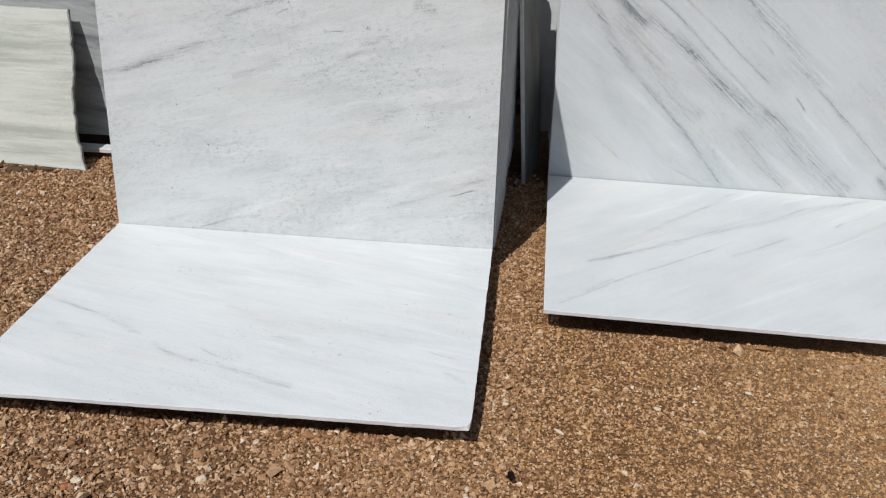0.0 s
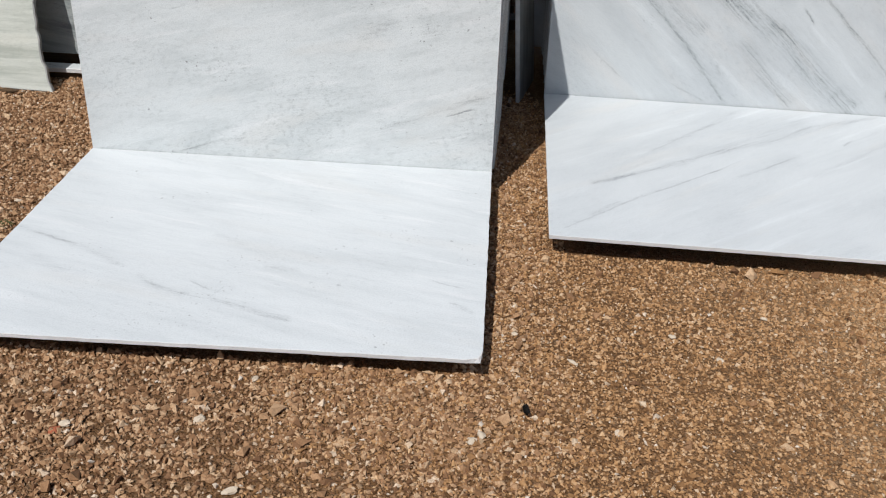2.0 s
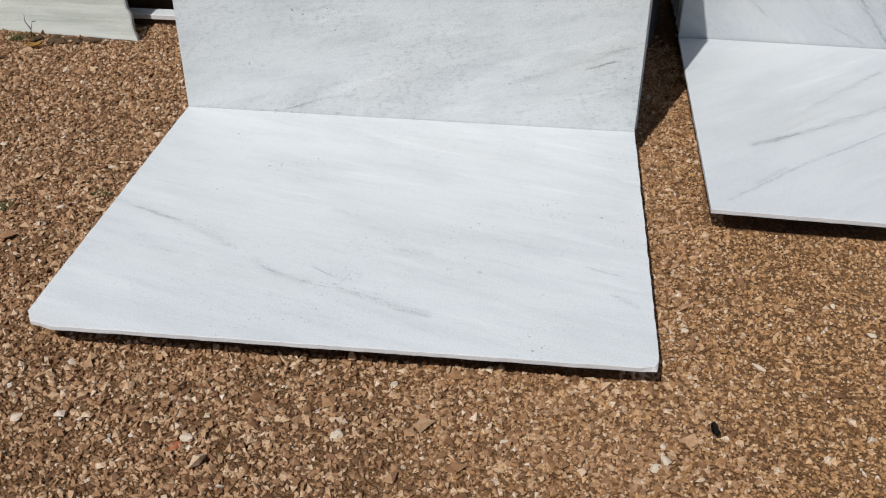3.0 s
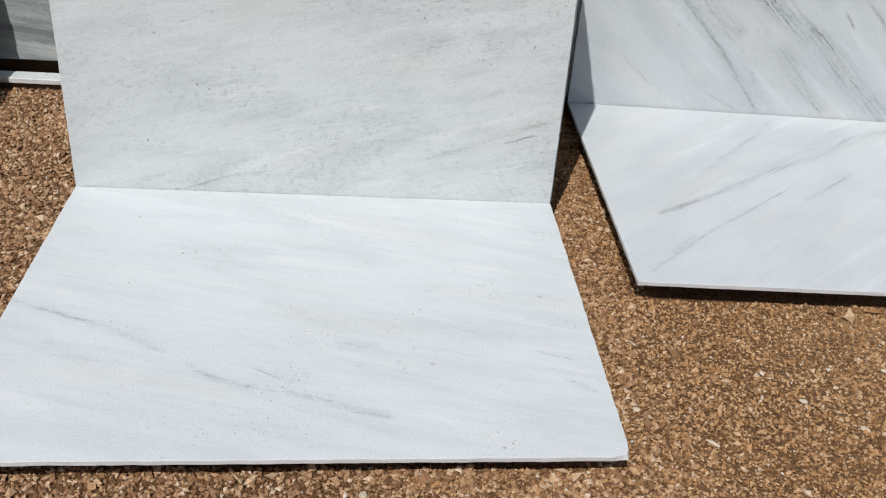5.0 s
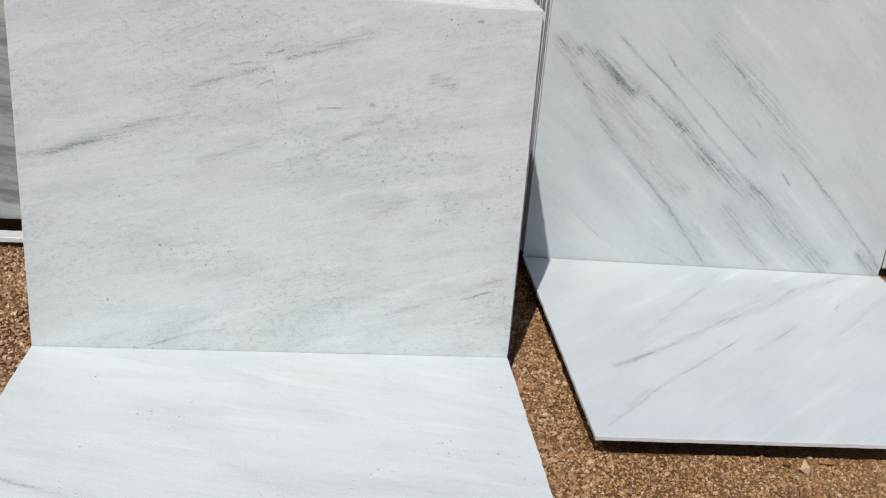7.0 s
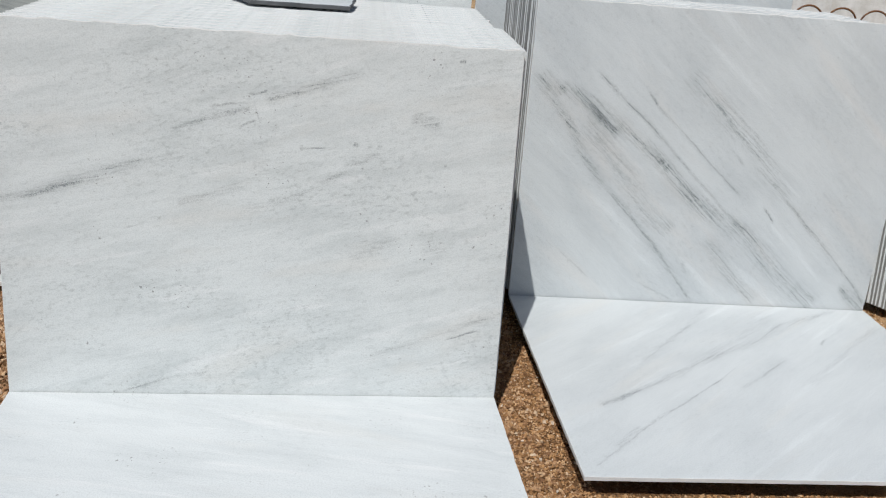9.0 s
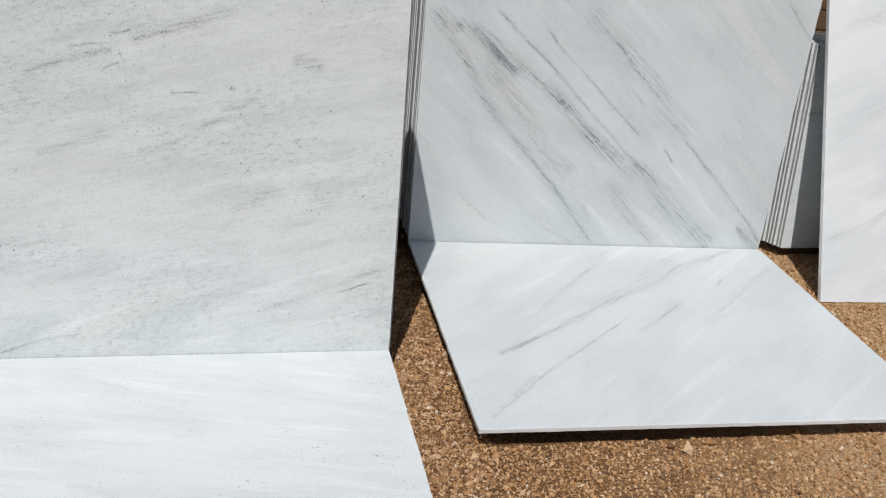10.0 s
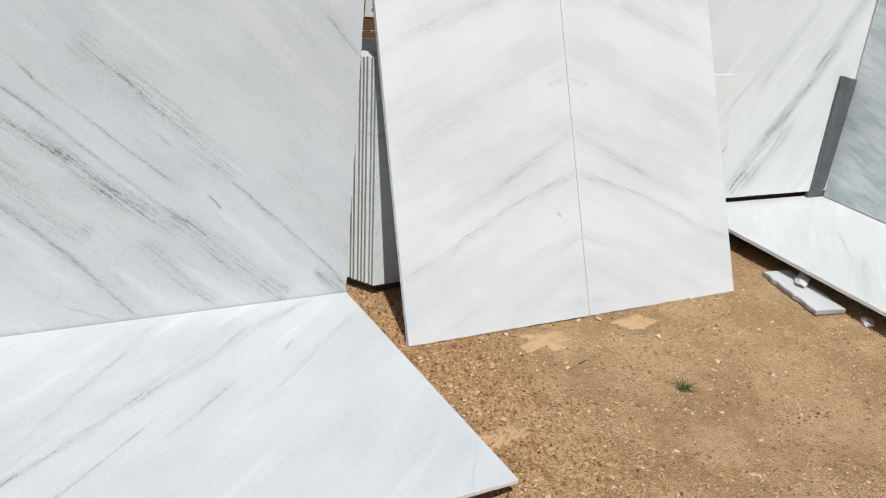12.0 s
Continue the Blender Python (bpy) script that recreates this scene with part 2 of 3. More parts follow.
VEINS_A_FLAT = [
    (0.014, 0.45, (0.001, 0.535), (0.103, 0.57), (0.259, 0.635)), (0.018, 0.28, (0.259, 0.635), (0.383, 0.699)),
    (0.012, 0.45, (0.447, 0.743), (0.522, 0.798), (0.61, 0.822)), (0.014, 0.6, (0.681, 0.835), (0.753, 0.857)),
    (0.018, 0.5, (0.753, 0.857), (0.834, 0.885), (0.901, 0.898)), (0.02, 0.28, (0.59, 0.515), (0.701, 0.559)),
    (0.02, 0.25, (0.783, 0.664), (0.878, 0.672)), (0.012, 0.35, (1.298, 0.77), (1.36, 0.814)), (0.03, 0.2, (0.12, 0.694), (0.246, 0.75)),
]
VEINS_A_FLAT_HAIR = [
    (0.004, 0.6, (0.599, 0.759), (0.658, 0.789)), (0.005, 0.6, (0.61, 0.822), (0.681, 0.835)), (0.004, 0.4, (0.696, 0.778), (0.67, 0.836)),
    (0.007, 0.6, (0.386, 0.711), (0.397, 0.709)), (0.007, 0.75, (0.715, 0.707), (0.728, 0.706)), (0.006, 0.5, (0.822, 0.748), (0.842, 0.752)),
    (0.006, 0.6, (0.919, 0.726), (0.929, 0.724)), (0.007, 0.9, (0.991, 0.73), (1.001, 0.729)), (0.005, 0.5, (0.896, 0.621), (0.904, 0.62)),
    (0.005, 0.4, (1.239, 0.677), (1.321, 0.704)), (0.005, 0.8, (1.14, 0.791), (1.145, 0.79)),
]
VEINS_D = [
    (0.014, 0.42, (0.194, 0.407), (0.38, 0.491)), (0.016, 0.55, (0.38, 0.491), (0.577, 0.597), (0.767, 0.702)),
    (0.009, 0.5, (0.024, 0.233), (0.217, 0.316)), (0.012, 0.6, (0.217, 0.316), (0.464, 0.441), (0.624, 0.492)),
    (0.014, 0.55, (0.624, 0.492), (0.77, 0.547)), (0.014, 0.25, (0.18, 0.29), (0.367, 0.379)),
    (0.022, 0.32, (0.418, 0.188), (0.615, 0.261), (0.772, 0.312)), (0.024, 0.4, (0.073, 1.043), (0.309, 1.131), (0.477, 1.19)),
    (0.01, 0.5, (0.687, 0.88), (0.761, 0.903)), (0.012, 0.3, (0.609, 0.031), (0.753, 0.061)),
    (0.06, 0.18, (0.02, 0.638), (0.377, 0.823), (0.75, 1.009)), (0.06, 0.14, (0.005, 0.41), (0.35, 0.582), (0.764, 0.796)),
]
VEINS_D_SOFT = [(1.7 * w, 0.85 * q, *bends) for w, q, *bends in VEINS_D]
VEINS_H = [
    (0.06, 0.55, (0.6, 0.03), (0.94, 0.42)),
    (0.045, 0.45, (0.68, 0.02), (1.0, 0.36)),
    (0.045, 0.45, (0.8, 0.28), (1.26, 0.76)),
    (0.03, 0.35, (0.9, 0.33), (1.3, 0.8)),
    (0.007, 0.45, (0.48, 0.4), (0.76, 0.66)),
    (0.05, 0.4, (1.1, 0.62), (1.55, 1.15)),
    (0.03, 0.22, (0.7, 0.5), (1.1, 0.98)),
    (0.05, 0.5, (0.62, 0.03), (0.72, 0.12)),
]
WHITE, GREY = (0.655, 0.682, 0.682), (0.430, 0.462, 0.465)
marble_a = marble("streaked_white_marble", WHITE, GREY, 13, VEINS_A, VEINS_A_HAIR, streak=0.30, stretch=3.6, pits=0.8, speckle=2.2, cloud=0.10, warm=(0.64, 0.62, 0.585), warm_amount=0.30,
                  vein_color=(0.13, 0.145, 0.155), bold=1.25, hair=1.05)
marble_a_flat = marble("soft_streaked_white_marble", (0.665, 0.690, 0.695), (0.475, 0.505, 0.515), 13, VEINS_A_FLAT, VEINS_A_FLAT_HAIR, streak=0.26, stretch=5, pits=0.7, speckle=0.7,
                       cloud=0.15, warm=(0.64, 0.62, 0.585), warm_amount=0.2, vein_color=(0.17, 0.185, 0.20), bold=1.2, hair=0.8)
marble_b = marble("veined_white_marble", (0.60, 0.630, 0.641), (0.43, 0.462, 0.482), -41, VEINS_B_CRUMBLED, VEINS_B_HAIR, streak=0.20, stretch=6, pits=0.25, speckle=1.2,
                  vein_color=(0.135, 0.155, 0.16), warm_amount=0.35, warm=(0.66, 0.64, 0.615), shift=(0.3, 0.7, 0), bold=1.2, hair=0.8,
                  blush=[(0.09, 0.35, (0.05, 0.80), (0.35, 0.52), (0.85, 0.08)), (0.05, 0.28, (0.30, 0.74), (0.75, 0.30), (1.05, 0.05))])
marble_b_flat = marble("soft_veined_white_marble", (0.62, 0.647, 0.656), (0.47, 0.50, 0.517), -40, VEINS_B_FLAT, VEINS_B_FLAT_HAIR, streak=0.15, stretch=7, pits=0.15,
                       vein_color=(0.19, 0.205, 0.225), warm_amount=0.30, warm=(0.66, 0.64, 0.60), shift=(0.3, 0.7, 0), bold=1.15, hair=0.7)
marble_d = marble("chevron_white_marble", (0.655, 0.668, 0.675), (0.51, 0.535, 0.55), 22, VEINS_D_SOFT, [(0.007, 1.6, (0.668, 0.405), (0.683, 0.385))], streak=0.20, stretch=8, pits=0.08, cloud=0.45,
                  vein_color=(0.28, 0.29, 0.31), warm_amount=0.2, warm=(0.68, 0.665, 0.645), shift=(1.3, 0.2, 0), bold=1.15, hair=0.8, speckle=0.5, white=0.12)
marble_d_twin = marble("chevron_white_marble_twin", (0.655, 0.668, 0.675), (0.51, 0.535, 0.55), 22, VEINS_D_SOFT, (), streak=0.20, stretch=8, pits=0.08,
                       cloud=0.45, vein_color=(0.28, 0.29, 0.31), warm_amount=0.2, warm=(0.68, 0.665, 0.645), shift=(1.3, 0.2, 0), bold=1.15, hair=0.8, speckle=0.5, white=0.12)
marble_h = marble("green_veined_marble", (0.65, 0.672, 0.668), (0.52, 0.548, 0.545), 47, VEINS_H,
                  streak=0.2, stretch=7, pits=0.1, vein_color=(0.15, 0.19, 0.165), warm=(0.66, 0.65, 0.62), shift=(2.3, 0.2, 0), bold=1.5)
marble_i = marble("cloudy_green_marble", (0.60, 0.64, 0.65), (0.34, 0.40, 0.41), -12, (), streak=0.55, stretch=3.5, pits=0.2,
                  shift=(3.1, 0.4, 0))
marble_c = marble("cream_striped_marble", (0.60, 0.615, 0.555), (0.38, 0.40, 0.35), 1, (), streak=0.75, stretch=11, pits=0.1,
                  warm=(0.72, 0.69, 0.60), shift=(4.7, 0.1, 0), cloud=0.15)
marble_e = marble("dark_streaked_marble", (0.44, 0.47, 0.46), (0.20, 0.22, 0.22), -9, (), streak=0.75, stretch=7, pits=0.2,
                  shift=(5.7, 0.9, 0))
sawn = plain_stone("sawn_marble_edge", (0.76, 0.755, 0.745), (0.62, 0.615, 0.60), 0.75, 22, (6, 1, 1))
# dusty slab ends, darkened further to carry the shade of the gaps
dirty_shaded_ends = plain_stone("dusty_shaded_sawn_end", (0.44, 0.44, 0.425), (0.27, 0.27, 0.26), 0.85, 22, (1, 1, 8))
# dark grey stone; also the painted shadow round the top offcut's edge
dark_stone_shade = plain_stone("dark_grey_stone_shade", (0.11, 0.115, 0.12), (0.07, 0.075, 0.08), 0.6, 14)
timber = plain_stone("weathered_timber", (0.16, 0.095, 0.05), (0.07, 0.04, 0.022), 0.8, 10, (12, 1, 1))
rust = plain_stone("rusty_iron", (0.23, 0.11, 0.05), (0.10, 0.05, 0.03), 0.85, 30)
rubble_white = plain_stone("rough_white_stone", (0.72, 0.71, 0.69), (0.55, 0.53, 0.49), 0.85, 9)


def ground_material():
    k = Nodes("sandy_gravel_ground")
    g = k.coords("Object")
    sep = k.tree.nodes.new("ShaderNodeSeparateXYZ")
    k.put(sep.inputs[0], k.vec("ADD", g, k.vec("SCALE", k.noise(g, 1.1, 3, color=True), scale=0.9)))
    sandy = k.span(sep.outputs[0], 0.85, 2.0)
    n1, n2, n3 = k.noise(g, 1.6, 4), k.noise(g, 22, 6, 0.7), k.noise(g, 190, 4, 0.7)
    cell = k.tree.nodes.new("ShaderNodeTexVoronoi")
    cell.inputs["Scale"].default_value = 150
    k.put(cell.inputs["Vector"], k.vec("ADD", g, k.vec("SCALE", k.noise(g, 60, 2, color=True), scale=0.012)))
    fine = k.tree.nodes.new("ShaderNodeSeparateColor")
    k.put(fine.inputs[0], cell.outputs["Color"])
    # brown soil, darkened to stand in for shade between the gravel chips
    c = k.mix(k.span(n1, 0.35, 0.65), (0.24, 0.125, 0.054), (0.17, 0.087, 0.038))
    c = k.mix(sandy, c, k.mix(k.span(k.noise(g, 2.6, 5, 0.6), 0.42, 0.6), (0.68, 0.46, 0.258), (0.52, 0.335, 0.175)))
    c = k.mix(k.math("MULTIPLY", k.span(fine.outputs[0], 0.55, 1.0), k.span(sandy, 0, 1, 0.5, 0.25)), c, (0.46, 0.31, 0.19))
    c = k.mix(k.math("MULTIPLY", k.span(fine.outputs[1], 0.6, 1.0), k.span(sandy, 0, 1, 0.5, 0.2)), c, (0.15, 0.08, 0.04))
    c = k.mix(k.span(n2, 0.45, 0.75, 0, 0.35), c, (0.19, 0.105, 0.05))
    c = k.mix(k.math("MULTIPLY", k.span(n3, 0.5, 0.75, 0, 0.4), k.span(sandy, 0, 1, 1.0, 0.4)), c, (0.14, 0.075, 0.036))
    h = k.math("ADD", k.math("MULTIPLY", cell.outputs["Distance"], -0.9), k.math("ADD", n3, k.math("MULTIPLY", n2, 1.5)))
    k.bump(h, 1.0, 0.009)
    return k.done(c, 0.92, 0.15)


def chip_material(name, ramp, rough=0.85):
    k = Nodes(name)
    geo = k.tree.nodes.new("ShaderNodeNewGeometry")
    r = k.tree.nodes.new("ShaderNodeValToRGB")
    r.color_ramp.interpolation = "LINEAR"
    while len(r.color_ramp.elements) < len(ramp):
        r.color_ramp.elements.new(0.5)
    for e, (at, col) in zip(r.color_ramp.elements, ramp):
        e.position, e.color = at, (*col, 1)
    k.put(r.inputs[0], geo.outputs["Random Per Island"])
    g = k.coords("Object")
    c = k.mix(k.span(k.noise(g, 260, 3, 0.6), 0.35, 0.7, 0, 0.45), r.outputs[0], (0.16, 0.09, 0.045))
    return k.done(c, rough, 0.2)


soil = ground_material()
chips = chip_material("gravel_chips", [(0.0, (0.14, 0.068, 0.033)), (0.3, (0.32, 0.175, 0.088)), (0.65, (0.47, 0.285, 0.155)),
                                       (0.92, (0.62, 0.43, 0.265)), (0.985, (0.72, 0.57, 0.42)), (1.0, (0.70, 0.63, 0.54))])
fine_chips = chip_material("fine_gravel_chips", [(0.0, (0.17, 0.083, 0.034)), (0.3, (0.37, 0.20, 0.085)), (0.65, (0.52, 0.30, 0.138)),
                                                 (0.94, (0.63, 0.42, 0.24)), (0.993, (0.70, 0.55, 0.39)), (1.0, (0.76, 0.68, 0.58))])
sand_chips = chip_material("sand_grains", [(0.0, (0.25, 0.14, 0.06)), (0.3, (0.50, 0.31, 0.155)), (0.8, (0.64, 0.435, 0.25)), (1.0, (0.76, 0.63, 0.47))])


# ---- mesh helpers ----
def mesh_object(name, bm, mat, parent=None):
    bmesh.ops.recalc_face_normals(bm, faces=bm.faces[:])
    me = bpy.data.meshes.new(name)
    bm.to_mesh(me)
    bm.free()
    for m in mat if isinstance(mat, (list, tuple)) else [mat]:
        me.materials.append(m)
    ob = new(name, me)
    if parent:
        ob.parent = parent
    return ob


def slab_bmesh(w, h, thick, down=False, seed=0, rough=(0.001, 0.001, 0.003, 0.001), top=(0.0, 0.0), head=(0.0, 0.0), step=0.02, chip=None, bevel=0.0022, outline=None):
    """A slab standing on its foot, its face at y = 0 and its back at y = thick. down: it hangs below z = 0, for a slab laid flat.
    rough: raggedness of foot, right, head and left; top, head: shift of the head's left and right corners, sideways and up; chip: a broken corner, (u, v, size)."""
    rnd = random.Random(seed)
    corners = [Vector((0, 0)), Vector((w, 0)), Vector((w + top[1], h + head[1])), Vector((top[0], h + head[0]))]
    if outline:
        corners = [Vector(c) for c in outline]
        rough = [rough[0]] + [rough[1]] * (len(corners) - 3) + [rough[2], rough[3]]
    ring = []
    for i in range(len(corners)):
        a, b = corners[i], corners[(i + 1) % len(corners)]
        n = max(2, int((b - a).length / step))
        out = Vector(((b - a).y, -(b - a).x)).normalized()
        phase = rnd.random() * 50
        for j in range(n):
            q = a.lerp(b, j / n)
            amount = rough[i] if j else min(rough[i], rough[i - 1])
            wave = noise.noise((j * 0.31 + phase, seed, 0)) + 0.6 * noise.noise((j * 1.7 + phase, seed, 3)) + 0.35 * rnd.uniform(-1, 1)
            ring.append((q, out, amount, wave))
    bm = bmesh.new()
    uv = bm.loops.layers.uv.new("UVMap")
    bev = min(bevel, thick * 0.2)
    layers = []
    mid = Vector((w / 2, h / 2))
    for y, inset in ((0.0, bev), (bev, 0.0), (thick - bev, 0.0), (thick, bev)):
        row = []
        for q, out, amount, wave in ring:
            d = -inset + amount * (wave + 0.18 * rnd.uniform(-1, 1)) - amount * (0.35 if y == 0 else 0.0)
            p = q + out * d if inset == 0 else q + out * d + (mid - q).normalized() * inset * 0.3
            if chip:
                c = Vector(chip[:2])
                r = (p - c).length
                if r < chip[2]:
                    p = p + (mid - c).normalized() * (chip[2] - r) * (0.55 if y < bev * 2 else 0.25) * (1 + 0.4 * rnd.uniform(-1, 1))
            row.append(bm.verts.new((p.x, y, -p.y if down else p.y)))
        layers.append(row)
    bm.faces.new(layers[0])
    back = bm.faces.new(layers[3][::-1])
    back.material_index = 1
    n = len(ring)
    for a, b in zip(layers, layers[1:]):
        for i in range(n):
            f = bm.faces.new((a[i], a[(i + 1) % n], b[(i + 1) % n], b[i]))
            run = (a[(i + 1) % n].co - a[i].co)
            f.material_index = 2 if abs(run.z) > abs(run.x) else 1
    for f in bm.faces:
        for l in f.loops:
            l[uv].uv = (l.vert.co.x, abs(l.vert.co.z))
    return bm


def slab(label, mat, m, group="", edge=None, mirror=0.0, ends=None, **kw):
    """One marble slab as a thing, at the pose m. mirror: where the sheet's u runs backwards from, for a book-matched panel."""
    bm = slab_bmesh(**kw)
    if mirror:
        uv = bm.loops.layers.uv.verify()
        for f in bm.faces:
            for l in f.loops:
                l[uv].uv = (mirror - l[uv].uv[0], l[uv].uv[1])
    ob = mesh_object("marble_slab", bm, [mat, edge or sawn, edge or ends or sawn])
    ob.matrix_world = m
    return tagged(ob, label, "marble slab", group, "thing")


def box_bmesh(sx, sy, sz, bevel=0.004, seed=0, jitter=0.0):
    bm = bmesh.new()
    bmesh.ops.create_cube(bm, size=1)
    bmesh.ops.scale(bm, vec=(sx, sy, sz), verts=bm.verts[:])
    bmesh.ops.translate(bm, vec=(0, 0, sz / 2), verts=bm.verts[:])
    bmesh.ops.bevel(bm, geom=bm.edges[:], offset=bevel, segments=2, affect="EDGES")
    if jitter:
        rnd = random.Random(seed)
        for v in bm.verts:
            v.co += Vector([rnd.uniform(-jitter, jitter) for _ in range(3)])
    return bm


# ---- ground ----
def spread(lo, hi, step, far):
    inner = list(np.arange(lo, hi + step, step))
    out, d = [], step
    while True:
        d *= 1.5
        nxt = (out[-1] if out else hi) + d
        out.append(nxt)
        if nxt > far:
            break
    left = [lo + hi - o for o in out][::-1]
    return np.array(left + inner + out)


gx, gy = spread(-4.0, 6.5, 0.06, 900.0), spread(-3.6, 4.0, 0.06, 900.0)


def ground_height(x, y):
    r = max(abs(x) - 8, abs(y) - 8, 0)
    step = lambda v, a, b: (lambda q: q * q * (3 - 2 * q))(min(1.0, max(0.0, (v - a) / (b - a))))
    dip = 0.030 * step(x, -0.12, 0.06) * (1 - step(x, 1.50, 1.72)) * step(y, -1.0, -0.45)
    return -0.004 - dip + (0.005 * noise.noise((x * 1.7, y * 1.7, 0)) + 0.004 * noise.noise((x * 6, y * 6, 4))) * (1 if r == 0 else 0)


def build_ground():
    verts = [(x, y, ground_height(x, y)) for y in gy for x in gx]
    n = len(gx)
    faces = [(j * n + i, j * n + i + 1, (j + 1) * n + i + 1, (j + 1) * n + i) for j in range(len(gy) - 1) for i in range(n - 1)]
    me = bpy.data.meshes.new("ground")
    me.from_pydata(verts, [], faces)
    me.polygons.foreach_set("use_smooth", [True] * len(faces))
    me.materials.append(soil)
    return tagged(new("ground", me), "brown sandy ground covered with crushed gravel", "ground", kind="structure")


build_ground()


def scatter_chips(name, count, area, size, seed, keep, mat, label, relief=1.0):
    """Loose angular stone chips lying on the ground, all in one mesh."""
    rng = np.random.default_rng(seed)
    xy = rng.uniform((area[0], area[2]), (area[1], area[3]), (count, 2))
    inside = np.minimum.reduce((xy[:, 0] - area[0], area[1] - xy[:, 0], xy[:, 1] - area[2], area[3] - xy[:, 1]))
    inside = inside + 0.12 * np.sin(5 * xy[:, 0]) * np.sin(4 * xy[:, 1] + 1)
    xy = xy[keep(xy[:, 0], xy[:, 1], rng.random(count)) & (rng.random(count) < np.clip(inside / 0.3, 0, 1))]
    c = len(xy)
    base = np.array([(1, 0, 0), (0, 1, 0), (-1, 0, 0), (0, -1, 0), (0, 0, 1), (0, 0, -1)], float)
    tri = np.array([(0, 1, 4), (1, 2, 4), (2, 3, 4), (3, 0, 4), (1, 0, 5), (2, 1, 5), (3, 2, 5), (0, 3, 5)])
    r = size * np.exp(rng.normal(0, 0.32, c))
    dims = r[:, None] * rng.uniform((0.75, 0.55, 0.55 * relief), (1.35, 1.05, 1.05 * relief), (c, 3))
    p = base[None] * (1 + rng.uniform(-0.35, 0.35, (c, 6, 1))) + rng.uniform(-0.28, 0.28, (c, 6, 3))
    p = p * dims[:, None, :]
    a, b = rng.uniform(0, 2 * np.pi, c), rng.normal(0, 0.7 * relief, c)
    ca, sa, cb, sb = np.cos(a)[:, None], np.sin(a)[:, None], np.cos(b)[:, None], np.sin(b)[:, None]
    x, y, z = p[..., 0], p[..., 1] * cb - p[..., 2] * sb, p[..., 1] * sb + p[..., 2] * cb
    x, y = x * ca - y * sa, x * sa + y * ca
    lift = np.array([ground_height(u, v) for u, v in xy]) + r * rng.uniform(0.05, 0.75, c) * relief
    co = np.stack((x + xy[:, :1], y + xy[:, 1:], z + lift[:, None]), -1).reshape(-1, 3)
    faces = (tri[None] + 6 * np.arange(c)[:, None, None]).reshape(-1)
    me = bpy.data.meshes.new(name)
    me.vertices.add(len(co))
    me.vertices.foreach_set("co", co.ravel().astype(np.float32))
    me.loops.add(len(faces))
    me.loops.foreach_set("vertex_index", faces.astype(np.int32))
    me.polygons.add(len(faces) // 3)
    me.polygons.foreach_set("loop_start", np.arange(0, len(faces), 3, dtype=np.int32))
    me.polygons.foreach_set("use_smooth", np.zeros(len(faces) // 3, dtype=bool))
    me.update(calc_edges=True)
    me.validate()
    me.materials.append(mat)
    return tagged(new(name, me), label, "gravel", kind="stuff")


def coarse(x, y, r):
    edge = 1.0 + 0.35 * np.sin(2.1 * y + 1.0)
    clear = ~((x > -1.33) & (x < -0.06) & (y > -0.975) & (y < 0.6)) & ~((x > 0.24) & (x < 1.60) & (y > -0.335) & (y < 1.0))
    return clear & (r < np.clip(1.15 - 0.95 * (x - edge), 0.12, 1.0))


scatter_chips("gravel", 150000, (-2.9, 0.45, -1.6, 1.05), 0.0054, 5, lambda x, y, r: coarse(x, y, r) & (r < np.clip(1.0 - 3 * (x + 0.05), 0, 1)), chips,
              "crushed brown gravel lying loose on sand")
scatter_chips("gravel", 180000, (-0.6, 2.2, -1.6, 1.05), 0.0038, 8, coarse, fine_chips, "fine crushed brown gravel lying on sand")
scatter_chips("gravel", 900, (-2.7, 1.2, -1.75, 1.15), 0.0085, 6, coarse, chips, "larger angular gravel chips lying on sand")

BARE = ((2.22, 0.26, 0.08), (2.65, 0.26, 0.07), (2.47, -0.44, 0.15), (1.74, -0.17, 0.07), (2.77, -0.56, 0.12), (2.17, 0.04, 0.14))


def sandy(x, y, r):
    bare = np.zeros_like(x)
    for bx, by, br in BARE:
        d = np.hypot((x - bx) / 1.5, y - by) / br + 0.35 * np.sin(23 * x + 5 * by) * np.sin(19 * y)
        bare = np.maximum(bare, np.clip(1.6 - d, 0, 1))
    return r > 0.10 + 0.58 * bare


scatter_chips("gravel", 60000, (1.1, 4.8, -1.5, 1.2), 0.0034, 7, sandy, sand_chips, "fine pale gravel grains lying on sand", 0.5)
scatter_chips("gravel", 2500, (1.1, 4.0, -1.3, 0.6), 0.0062, 9, sandy, sand_chips, "scattered pale gravel chips lying on sand", 0.6)

